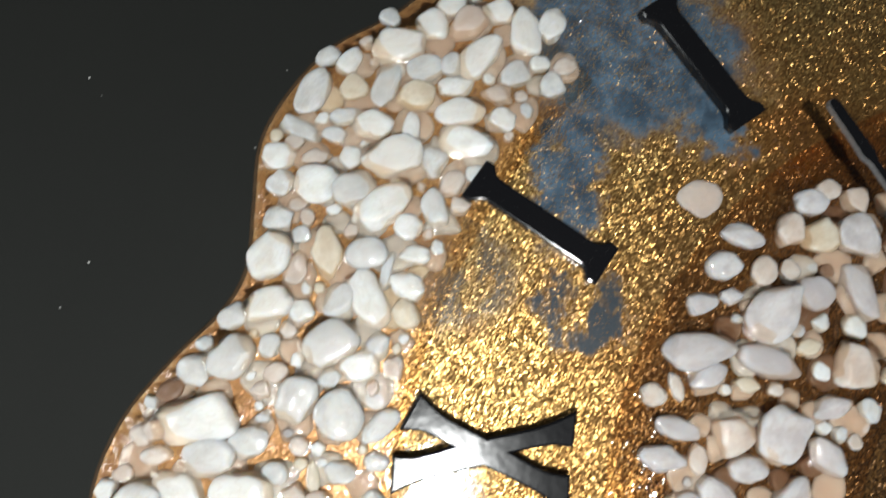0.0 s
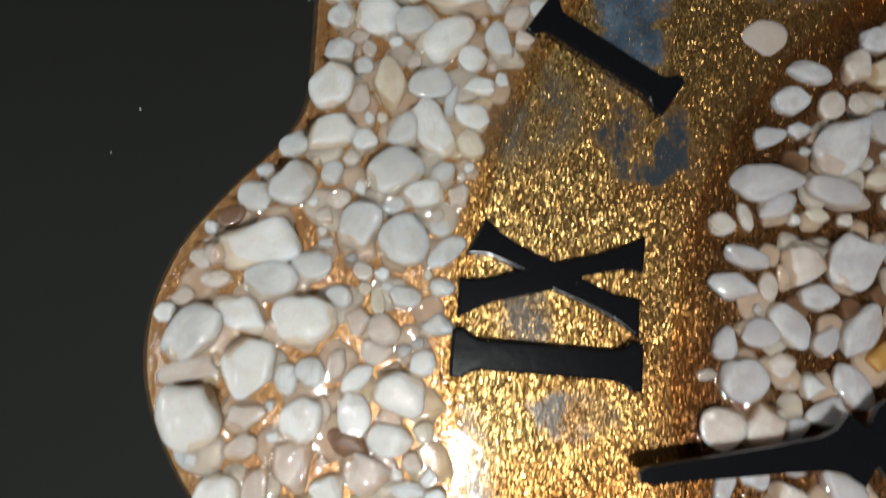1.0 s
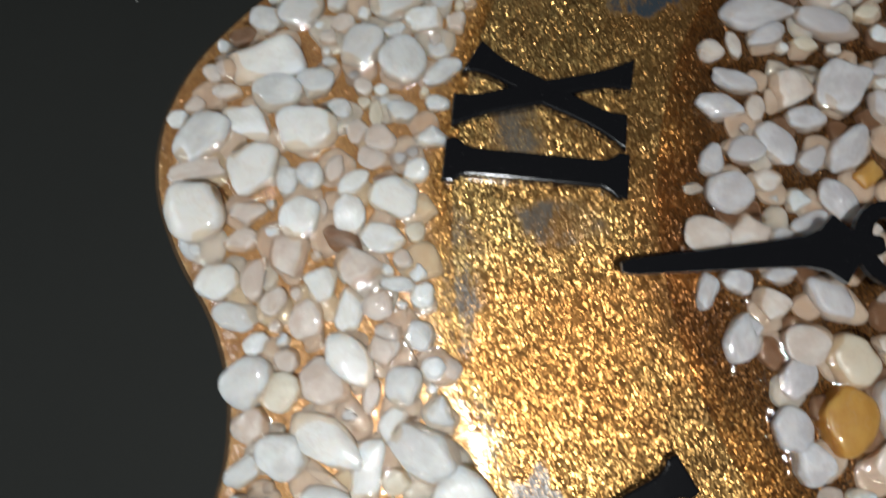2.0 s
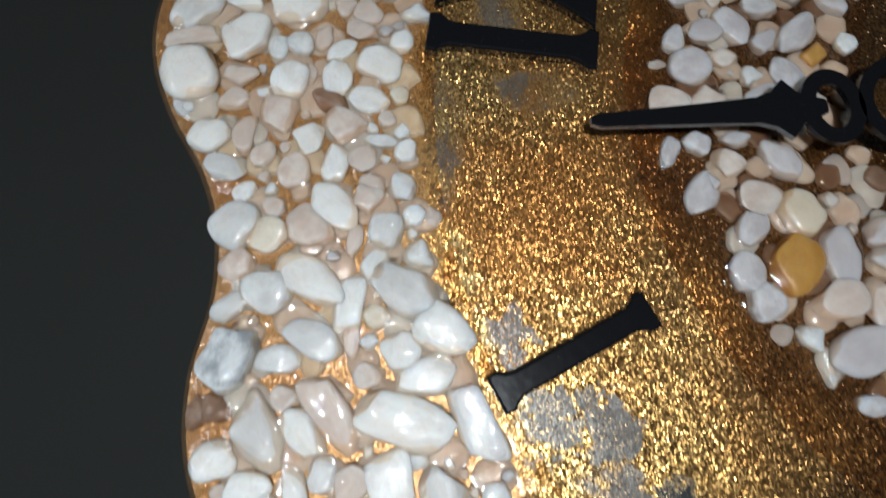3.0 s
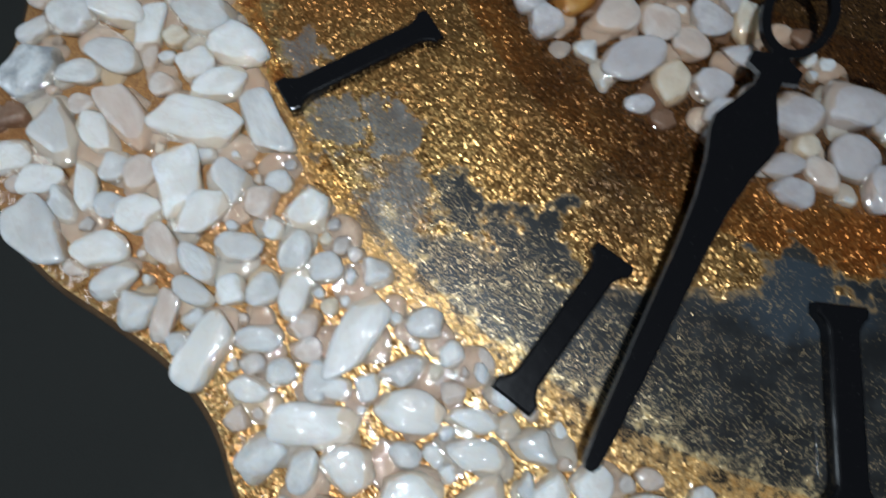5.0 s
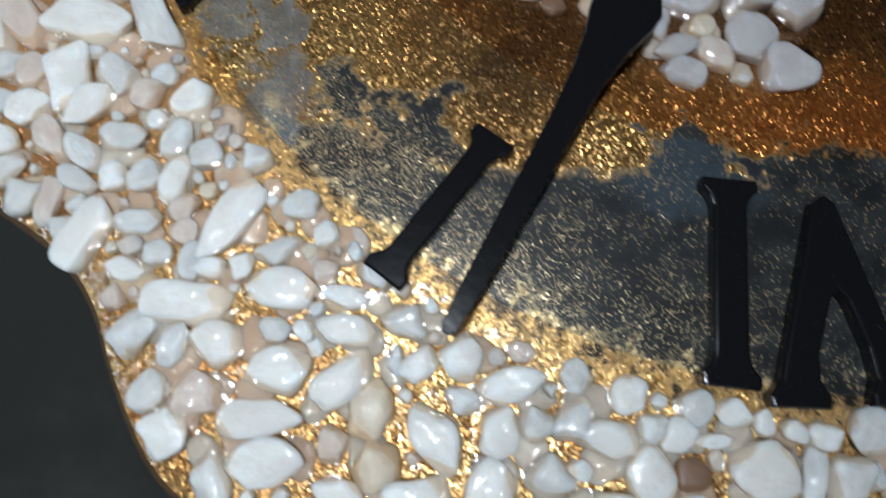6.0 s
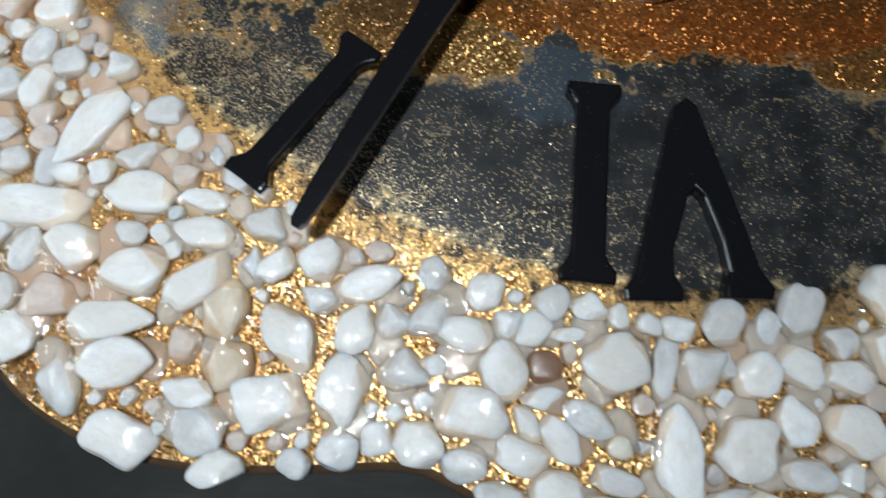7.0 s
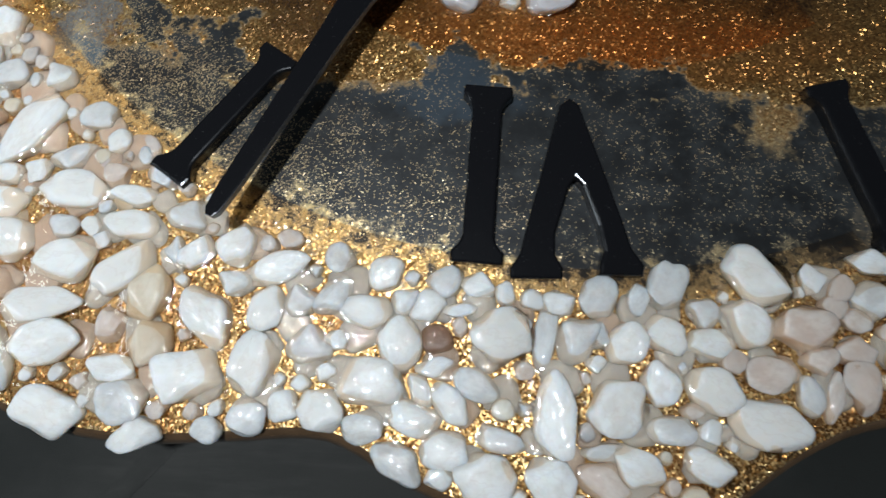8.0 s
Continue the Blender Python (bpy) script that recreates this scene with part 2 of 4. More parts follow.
def glaze_material():
    """Clear poured resin: see-through, with a mirror gloss that grows towards grazing."""
    m = Nodes("clear_resin_glaze")
    p = m.mm()
    skin = m.bump(m.math("ADD", m.noise(p, 0.40, 1.0), m.math("MULTIPLY", m.noise(p, 1.0, 1.0), 0.20)), 0.55, 0.0009)
    gloss = m.node("ShaderNodeBsdfAnisotropic", Color=(1, 1, 1), Roughness=0.05, Normal=skin)
    clear = m.node("ShaderNodeBsdfTransparent", Color=(0.945, 0.875, 0.795))
    both = m.node("ShaderNodeMixShader", i0=m.node("ShaderNodeFresnel", IOR=1.55, Normal=skin), i1=clear, i2=gloss)
    m.tree.links.new(both, m.tree.nodes["Material Output"].inputs[0])
    m.tree.nodes.remove(m.bsdf)
    return m.mat


DIAL, ACRYLIC, CUT_EDGE, SLAB = dial_material(), acrylic_material(), cut_edge_material(), slab_material()
STONE = {
    "white": pebble_material("white_quartz", (0.89, 0.88, 0.855), (0.73, 0.70, 0.655), 0.7, 0.06),
    "pink": pebble_material("rosy_quartz", (0.80, 0.71, 0.64), (0.62, 0.505, 0.43), 0.7, 0.16),
    "grey": pebble_material("grey_quartz", (0.83, 0.825, 0.805), (0.60, 0.592, 0.575), 0.8, 0.14),
    "cream": pebble_material("cream_quartz", (0.82, 0.75, 0.63), (0.64, 0.54, 0.41), 0.6, 0.12),
    # faint lilac tint of the core stones, darkened for the weaker light there
    "lilac": pebble_material("lilac_quartz", (0.76, 0.735, 0.735), (0.54, 0.505, 0.505), 0.8, 0.2),
    "stained": pebble_material("stained_quartz", (0.70, 0.725, 0.73), (0.26, 0.28, 0.30), 0.5, 0.05),
    "amber": pebble_material("amber_quartz", (0.66, 0.40, 0.11), (0.48, 0.24, 0.05), 0.5, 0.2),
    "brown": pebble_material("brown_quartz", (0.40, 0.26, 0.18), (0.26, 0.15, 0.09), 0.5, 0.4),
}


# ---- mesh helpers ----
def part(name, bm, material, parent=None, label="", smooth=False):
    """Links a bmesh as one mesh object, under a thing where one is given."""
    mesh = bpy.data.meshes.new(name)
    bm.to_mesh(mesh)
    bm.free()
    mesh.materials.append(material)
    if smooth:
        mesh.shade_smooth()
    ob = new(name, mesh)
    ob.parent = parent
    if label:
        tagged(ob, label)
    return ob


def box(x0, x1, y0, y1, z0, z1, bevel=0.0):
    bm = bmesh.new()
    bmesh.ops.create_cube(bm, size=1.0, matrix=Matrix.Translation(((x0 + x1) / 2, (y0 + y1) / 2, (z0 + z1) / 2)) @ Matrix.Diagonal((x1 - x0, y1 - y0, z1 - z0, 1)))
    if bevel:
        bmesh.ops.bevel(bm, geom=list(bm.edges), offset=bevel, segments=2, affect="EDGES", profile=0.5)
    return bm


def prism(points, z0, z1, round_=0.0):
    """A flat shape of (x, y) metres raised from z0 to z1, with its upper edge rounded."""
    bm = bmesh.new()
    area = sum(a[0] * b[1] - a[1] * b[0] for a, b in zip(points, points[1:] + points[:1]))
    points = points if area > 0 else points[::-1]
    low = [bm.verts.new((x, y, z0)) for x, y in points]
    bottom = bm.faces.new(low[::-1])
    made = bmesh.ops.extrude_face_region(bm, geom=[bottom])
    top = [v for v in made["geom"] if isinstance(v, bmesh.types.BMVert)]
    for v in top:
        v.co.z = z1
    bmesh.ops.recalc_face_normals(bm, faces=bm.faces)
    if round_:
        edges = [e for e in bm.edges if all(abs(v.co.z - z1) < 1e-7 for v in e.verts)]
        bmesh.ops.bevel(bm, geom=edges, offset=round_, segments=3, affect="EDGES", profile=0.5, clamp_overlap=True)
    return bm


def curve_between(knots, n):
    """A smooth closed run of radii through (degrees, millimetres) knots, n steps round."""
    angles = [k[0] for k in knots]
    radii = [k[1] for k in knots]
    angles = [angles[-1] - 360] + angles + [angles[0] + 360, angles[1] + 360]
    radii = [radii[-1]] + radii + [radii[0], radii[1]]
    out = []
    for i in range(n):
        a = knots[0][0] + 360 * i / n
        j = max(k for k in range(1, len(angles) - 2) if angles[k] <= a)
        p0, p1, p2, p3 = radii[j - 1], radii[j], radii[j + 1], radii[j + 2]
        h = angles[j + 1] - angles[j]
        t = (a - angles[j]) / h
        m1 = (p2 - p0) / (angles[j + 1] - angles[j - 1]) * h
        m2 = (p3 - p1) / (angles[j + 2] - angles[j]) * h
        v = (2 * t**3 - 3 * t**2 + 1) * p1 + (t**3 - 2 * t**2 + t) * m1 + (3 * t**2 - 2 * t**3) * p2 + (t**3 - t**2) * m2
        out.append((a, v))
    return out


# ---- the support ----
TABLE_Z = -0.013
table = tagged(part("table_surface", box(-0.46, 0.40, -0.42, 0.40, TABLE_Z - 0.028, TABLE_Z, 0.004), table_material()), "dark charcoal matte table top under the resin clock", "table", kind="structure")



def fold(x0, y0, x1, y1, wide, high):
    """A low crease pressed into the mat, fading out at both ends."""
    bm = bmesh.new()
    run, side = Vector((x1 - x0, y1 - y0, 0)), Vector((y0 - y1, x1 - x0, 0)).normalized()
    rows = []
    for i in range(25):
        t = i / 24
        swell = math.sin(math.pi * t) ** 0.5
        at = Vector((x0, y0, TABLE_Z + 0.0001)) + run * t + side * 0.0012 * math.sin(5 * t)
        rows.append([bm.verts.new(at + side * wide * u + Vector((0, 0, high * swell * math.cos(math.pi * u / 2)))) for u in (-1, -0.5, 0, 0.5, 1)])
    for a, b in zip(rows, rows[1:]):
        for k in range(4):
            bm.faces.new((a[k], a[k + 1], b[k + 1], b[k]))
    return part("crease", bm, table.data.materials[0], table, "shallow crease in the dark mat", True)


fold(-0.078, -0.184, -0.125, -0.232, 0.0022, 0.0008)

# ---- the clock ----
OUTLINE = [(0, 205), (20, 196), (42, 207), (62, 196), (84, 206), (104, 194), (122, 206), (135, 196), (143, 197), (148, 204), (152, 206), (156, 205.5), (160, 200),
           (164, 195.5), (167, 197), (171, 205), (175, 212.5), (179, 216), (183, 214.8), (187, 209), (191, 201.5), (195, 198.8), (199, 201), (203, 208), (207, 212),
           (211, 212), (215, 208), (219, 201.5), (223, 196.8), (227, 196.8), (231, 202), (236, 207.5), (241, 206.5), (246, 201), (251, 193.2), (256, 187.5), (261, 191.5),
           (270, 197), (276, 194), (282, 186), (287, 184), (294, 190), (303, 202), (318, 194), (338, 207)]
outline = [(a, r + 0.2) for a, r in curve_between(OUTLINE, 360)]


def outline_radius(deg):
    return outline[int(round(deg - outline[0][0])) % 360][1]


clock = tagged(new("resin_wall_clock"), "scallop-edged resin clock with gold flakes, white pebbles and black numerals", "wall clock")


def ring_points(inset):
    return [((r - inset) * 0.001 * math.cos(radians(a)), (r - inset) * 0.001 * math.sin(radians(a))) for a, r in outline]


def rim_profile():
    """The thickness of the slab, its edge rounded over and a little uneven."""
    bm = bmesh.new()
    rings = []
    for inset, z in ((2.2, TABLE_Z), (0.6, TABLE_Z + 0.002), (0.0, TABLE_Z + 0.006), (0.3, -0.003), (1.2, -0.0009), (2.4, -0.0003)):
        rings.append([bm.verts.new((x, y, z)) for x, y in ring_points(inset)])
    for a, b in zip(rings, rings[1:]):
        for i in range(len(a)):
            bm.faces.new((a[i], a[(i + 1) % len(a)], b[(i + 1) % len(a)], b[i]))
    bm.faces.new(rings[0][::-1])
    return bm


def dial_sheet():
    """The poured top: rings from the centre out to the slab's rounded edge."""
    bm = bmesh.new()
    shape = ring_points(2.4)
    n = len(shape)
    rows = []
    for k in (0.12, 0.3, 0.5, 0.7, 0.85, 0.95, 1.0):
        z = -0.0003 if k == 1.0 else 0.0
        rows.append([bm.verts.new((x * k, y * k, z)) for x, y in shape])
    middle = bm.verts.new((0, 0, 0))
    for i in range(n):
        bm.faces.new((middle, rows[0][i], rows[0][(i + 1) % n]))
        for a, b in zip(rows, rows[1:]):
            bm.faces.new((a[i], b[i], b[(i + 1) % n], a[(i + 1) % n]))
    return bm


part("slab", rim_profile(), SLAB, clock, "glossy amber resin edge", True)
part("dial", dial_sheet(), DIAL, clock, "gold flake dial with slate and blue clouds", True)


# ---- numerals ----
def bar_points(length, body, serif, serif_len):
    """One upright stroke with flared, hollow-cornered ends, along +x from 0 to length (millimetres)."""
    up = []
    for end in (0, 1):
        run = []
        for k in range(6):
            t = k / 5
            run.append((serif_len * (0.45 + 0.75 * t), serif - (serif - body) * (1 - (1 - t) ** 2.2)))
        pts = [(0, serif * 0.96), (serif_len * 0.2, serif)] + run
        up += pts if end == 0 else [(length - x, y) for x, y in reversed(pts)]
    return up + [(x, -y) for x, y in reversed(up)]


def placed(points, cx, cy, deg):
    c, s = math.cos(radians(deg)), math.sin(radians(deg))
    return [((cx + c * x - s * y) * 0.001, (cy + s * x + c * y) * 0.001) for x, y in points]


NUM_Z0, NUM_Z1 = -0.0004, 0.0026


def numeral(points, label):
    return part("roman_numeral", prism(points, NUM_Z0, NUM_Z1, 0.0006), ACRYLIC, clock, label)


# lone strokes: inner end, direction, length, half widths of body and foot
BARS = [(-106.0, 57.4, 148.3, 35.6, 3.0, 5.2), (-99.8, -57.8, 214.2, 36.0, 2.5, 4.1), (-61.0, -105.6, 236.3, 34.6, 2.6, 4.5),
        (-73.5, 93.0, 127.0, 36.0, 3.0, 4.8), (51.0, -108.0, 286.0, 36.0, 3.0, 4.6)]
for cx, cy, deg, length, body, foot in BARS:
    numeral(placed(bar_points(length, body, foot, 5.0), cx, cy, deg), "glossy black hour stroke with flared ends")


def arms(ends, notches, flare=1.0):
    """A crossed or angled glyph: every arm runs from a notch to the two corners of its foot, the sides bowed inward."""
    out = []
    n = len(ends)
    for i in range(n):
        a, (p, q), b = notches[i - 1], ends[i], notches[i]
        for (u, v, back) in ((a, p, False), (q, b, True)):
            foot, root = (v, u) if not back else (u, v)
            mid = ((p[0] + q[0]) / 2, (p[1] + q[1]) / 2)
            run = []
            for k in range(6):
                t = k / 5
                x = root[0] + (foot[0] - root[0]) * t
                y = root[1] + (foot[1] - root[1]) * t
                pinch = flare * t * (1 - t) ** 1.1
                run.append((x + (mid[0] - x) * pinch, y + (mid[1] - y) * pinch))
            out += run[1:] if not back else run[::-1][:-1]
        out.append(b)
    return [(x * 0.001, y * 0.001) for x, y in out]


# nine: the cross and its stroke
numeral(arms([((-145.6, 28.3), (-149.6, 20.2)), ((-150.7, 15.3), (-150.6, 7.2)), ((-113.3, 5.0), (-113.2, 13.3)), ((-112.6, 18.6), (-112.0, 26.4))],
             [(-138.6, 17.7), (-131.4, 13.9), (-125.4, 17.0), (-131.0, 19.8)]), "glossy black cross of the numeral nine")
numeral(placed(bar_points(39.0, 3.1, 5.0, 5.5), -112.5, -0.6, 179), "glossy black stroke of the numeral nine")
# six: the stroke and the wedge, feet outward
numeral(placed(bar_points(37.5, 3.0, 5.0, 5.0), -18.0, -111.8, 267.4), "glossy black stroke of the numeral six")
numeral([(x * 0.001, y * 0.001) for x, y in ((-3.6, -115.6), (-1.6, -113.9), (0.3, -115.4), (7.6, -139.0), (9.3, -145.2), (11.6, -148.6), (11.2, -150.4), (3.0, -150.6), (3.2, -148.4), (4.0, -146.0),
         (3.2, -141.0), (0.6, -133.2), (-0.9, -131.6), (-2.2, -133.4), (-5.0, -143.0), (-5.0, -147.0), (-3.6, -149.6), (-3.8, -151.6), (-13.4, -151.9), (-13.6, -150.0), (-11.6, -147.0), (-10.4, -142.0))],
        "glossy black wedge of the numeral six")


# ---- pointers ----
def pointer_shape(profile):
    """A blade along +x, mirrored about its own line, from (distance, half width) pairs in millimetres."""
    return list(profile) + [(x, -w) for x, w in reversed(profile)]


def loop_shape(cx, rx, ry, wide, n=36):
    """A flat closed loop round (cx, 0), as outer and inner rings."""
    out = [(cx + rx * math.cos(2 * math.pi * i / n), ry * math.sin(2 * math.pi * i / n)) for i in range(n)]
    inn = [(cx + (rx - wide) * math.cos(2 * math.pi * i / n), (ry - wide) * math.sin(2 * math.pi * i / n)) for i in range(n)]
    return out, inn


def band(out, inn, z0, z1):
    bm = bmesh.new()
    n = len(out)
    vs = [[bm.verts.new((x, y, z)) for x, y in ring] for ring, z in ((out, z0), (out, z1), (inn, z1), (inn, z0))]
    for k in range(4):
        a, b = vs[k], vs[(k + 1) % 4]
        for i in range(n):
            bm.faces.new((a[i], a[(i + 1) % n], b[(i + 1) % n], b[i]))
    bmesh.ops.recalc_face_normals(bm, faces=bm.faces)
    return bm


def pointer(name, deg, z, blade, loops, label):
    blade_bm = prism(placed(pointer_shape(blade), 0, 0, deg), z, z + 0.0014, 0.0002)
    for f in blade_bm.faces:
        f.material_index = 1 if abs(f.normal.z) < 0.5 else 0
    top = part(name, blade_bm, ACRYLIC, clock, label)
    top.data.materials.append(CUT_EDGE)
    for cx, rx, ry, wide in loops:
        out, inn = loop_shape(cx, rx, ry, wide)
        part("loop", band(placed(out, 0, 0, deg), placed(inn, 0, 0, deg), z + 0.0001, z + 0.0013), ACRYLIC, top)
    return top


POINTER_Z = 0.0055
pointer("hour_pointer", 190.2, POINTER_Z, [(66.0, 1.5), (69, 2.6), (72.0, 3.8), (74.6, 6.8), (77.6, 4.1), (81, 3.0), (90, 2.5), (103, 2.0), (114.6, 1.6), (116.6, 0.9)],
        [(64.8, 6.9, 8.6, 3.4), (47.4, 11.6, 11.0, 3.2), (20.5, 16.4, 10.0, 3.0)], "black ornate short clock pointer")
pointer("minute_pointer", 244.8, POINTER_Z + 0.0016, [(69.0, 1.4), (70.6, 2.2), (71.8, 5.4), (74.6, 5.4), (75.8, 2.4), (79, 2.5), (84, 4.6), (88.5, 6.7), (92, 6.3), (98, 4.6), (106, 3.3), (116, 2.7), (135, 2.3), (153, 1.8), (158.0, 1.4), (159.2, 0.7)],
        [(58.5, 11.5, 7.6, 2.0), (38, 10.0, 8.0, 2.2), (18.5, 10.4, 7.0, 2.2)], "black ornate long clock pointer with a lozenge")
pointer("second_pointer", 122.3, POINTER_Z + 0.0032, [(-22, 0.9), (0, 1.0), (97, 0.8), (99, 1.5), (104, 1.3), (112, 1.2), (113, 0.5)], [], "thin black sweep pointer")
spindle_bm = bmesh.new()
bmesh.ops.create_cone(spindle_bm, cap_ends=True, segments=32, radius1=0.009, radius2=0.008, depth=0.0106, matrix=Matrix.Translation((0, 0, 0.0049)))
part("spindle", spindle_bm, ACRYLIC, clock, "black spindle under the pointers", True)


# ---- pebbles ----
def pebble_mesh(seed, shape):
    """A worn stone two units across: lumpy and flattened; k is broken and angular, t tapers along +x, r is blocky."""
    rng = random.Random(seed)
    bm = bmesh.new()
    bmesh.ops.create_icosphere(bm, subdivisions=4, radius=1.0)
    cuts = []
    for _ in range({"o": 5, "k": 10, "t": 7, "r": 5}[shape]):
        a = rng.uniform(0, 2 * math.pi)
        n = Vector((math.cos(a), math.sin(a), rng.uniform(-0.4, 0.8))).normalized()
        cuts.append((n, rng.uniform(0.62, 0.84) if shape == "k" else rng.uniform(0.82, 0.95)))
    off = Vector((rng.uniform(0, 90), rng.uniform(0, 90), rng.uniform(0, 90)))
    for v in bm.verts:
        p = v.co.copy()
        if shape == "r":
            k = (abs(p.x) ** 4.6 + abs(p.y) ** 4.6 + abs(p.z) ** 2.6) ** (1 / 4.0)
            p = p / max(k, 0.2)
        if shape == "t":
            p.y *= 1.0 - 0.42 * p.x - 0.12 * p.x * p.x
            p.z *= 1.0 - 0.18 * p.x
        for n, d in cuts:
            over = p.dot(n) - d
            if over > 0:
                p -= n * over * 0.86
        p *= 1.0 + 0.21 * noise.noise(v.co * 1.15 + off) + 0.04 * noise.noise(v.co * 2.8 + off)
        v.co = p
    for _ in range(2):
        bmesh.ops.smooth_vert(bm, verts=bm.verts, factor=0.5, use_axis_x=True, use_axis_y=True, use_axis_z=True)
    xs, ys = [v.co.x for v in bm.verts], [v.co.y for v in bm.verts]
    cx, cy, sx, sy = (max(xs) + min(xs)) / 2, (max(ys) + min(ys)) / 2, 2 / (max(xs) - min(xs)), 2 / (max(ys) - min(ys))
    for v in bm.verts:
        # flat tops and steep sides, as tumbled chips lie in the pour
        v.co = ((v.co.x - cx) * sx, (v.co.y - cy) * sy, 0.80 * math.tanh(1.75 * v.co.z))
    mesh = bpy.data.meshes.new("pebble")
    bm.to_mesh(mesh)
    bm.free()
    mesh.shade_smooth()
    return mesh


TONES = {"w": "white", "p": "pink", "g": "grey", "c": "cream", "a": "amber", "b": "brown", "s": "stained", "l": "lilac"}
SHAPES = {}
for i, tone in enumerate(STONE):
    for j, shape in enumerate("oktr"):
        SHAPES[tone, shape] = [pebble_mesh(1000 * i + 100 * j + n, shape) for n in range(4)]
        for mesh in SHAPES[tone, shape]:
            mesh.materials.append(STONE[tone])
LABELS = {"amber": "amber yellow polished pebble", "brown": "brown translucent pebble", "cream": "cream coloured pebble", "stained": "white pebble with slate grey stains", "lilac": "pale lilac-grey pebble"}
pick = random.Random(5)
laid, deep, gravel = [], [], {}
GRAIN = 0.004


def lay(x, y, a, b, deg, code, under=False):
    """One pebble on the dial: place, half length, half width in millimetres, turn in degrees, tone and shape."""
    tone, shape = TONES[code[0]], code[1]
    sunk = shape == "S" or under
    mesh = pick.choice(SHAPES[tone, "o" if shape == "S" else shape])
    small = min(a, b)
    high = 0.44 * small + 0.7
    z = (0.30 * high if not sunk else (1.0 if under else 0.28) - 0.75 * high) * 0.001
    flip = 180 if shape in "okr" and pick.random() < 0.5 else 0
    turn = Euler((radians(pick.uniform(-6, 6)), radians(pick.uniform(-6, 6)), radians(deg + flip)))
    m = Matrix.LocRotScale((x * 0.001, y * 0.001, z), turn, (a * 0.001, b * 0.001, high * 0.001))
    (deep if under else laid).append((x, y, a, b, deg, m.translation.z * 1000, high))
    if under or max(a, b) < 2.7:
        gravel.setdefault(tone, []).append((mesh, m))
        return
    ob = new("pebble", mesh)
    ob.parent = clock
    ob.matrix_basis = m
    if tone in LABELS:
        tagged(ob, LABELS[tone])


def lay_gravel():
    """The smallest pebbles, too many to pick apart, joined by tone."""
    for tone, items in gravel.items():
        verts, faces = [], []
        for mesh, m in items:
            base = len(verts)
            verts += [tuple((m @ v.co) / GRAIN) for v in mesh.vertices]
            faces += [tuple(base + i for i in f.vertices) for f in mesh.polygons]
        joined = bpy.data.meshes.new("gravel")
        joined.from_pydata(verts, [], faces)
        joined.shade_smooth()
        joined.materials.append(STONE[tone])
        ob = tagged(new("gravel", joined), "half-sunk " + tone + " pebbles filling the gaps", kind="stuff")
        ob.parent = clock
        ob.scale = (GRAIN, GRAIN, GRAIN)


# Every row: x, y, half length, half width (mm), turn, tone and shape.
RIM_A = [
    (-119.4, 115.1, 4.8, 3.3, 73, "wo"), (-125.8, 112.6, 6.3, 3.9, 101, "wt"), (-132.4, 117.6, 3.8, 3.2, 3, "wk"), (-143.5, 118.5, 3.9, 3.2, 3, "wo"),
    (-139, 114.4, 6.3, 4.1, 30, "pk"), (-128.1, 101.9, 4.1, 3.2, 24, "gk"), (-136.4, 105.9, 7, 4.1, 45, "wt"), (-147.9, 113.3, 4.1, 4, 3, "wo"),
    (-131.8, 96.8, 4, 2.1, -13, "pk"), (-158.1, 114.7, 2.7, 2.4, 3, "go"), (-143.1, 103.6, 2.9, 3.1, 3, "gk"), (-130.3, 90.9, 3.4, 2.9, -18, "wo"),
    (-155.2, 108.1, 7.1, 5, 19, "wk"), (-141.4, 98.3, 4.4, 2.8, 19, "wk"), (-148.6, 102.1, 4.7, 3.4, 14, "go"), (-163, 108.1, 2.1, 1.7, 3, "po"),
]
RIM_B = [
    (-140.1, 91.8, 6.2, 3.6, 8, "wo"), (-155.2, 101.5, 1.9, 2.5, 3, "wo"), (-150.8, 95.3, 4.8, 3.7, 3, "ck"), (-166.6, 103.3, 3.8, 3, 66, "wt"),
    (-158, 97.7, 5.8, 3.3, 75, "gk"), (-138.5, 84.8, 6.7, 4.2, -9, "wt"), (-172, 104, 3.2, 2.3, 35, "go"), (-165.2, 96.7, 3.6, 3.4, 3, "co"),
    (-151.3, 87.1, 4.5, 2.6, 94, "wt"), (-145.8, 80.3, 4.4, 3.5, -58, "gk"), (-160.1, 87.7, 5, 3.6, 3, "wo"), (-174.5, 95.1, 6.3, 3.7, 66, "go"),
    (-166.2, 89.6, 4.3, 2.1, 16, "gk"), (-141.2, 74.6, 3.7, 2.9, 44, "po"), (-155.1, 80.5, 7.4, 4.7, 22, "wk"), (-169.1, 85.1, 3.2, 2.1, -17, "gk"),
]
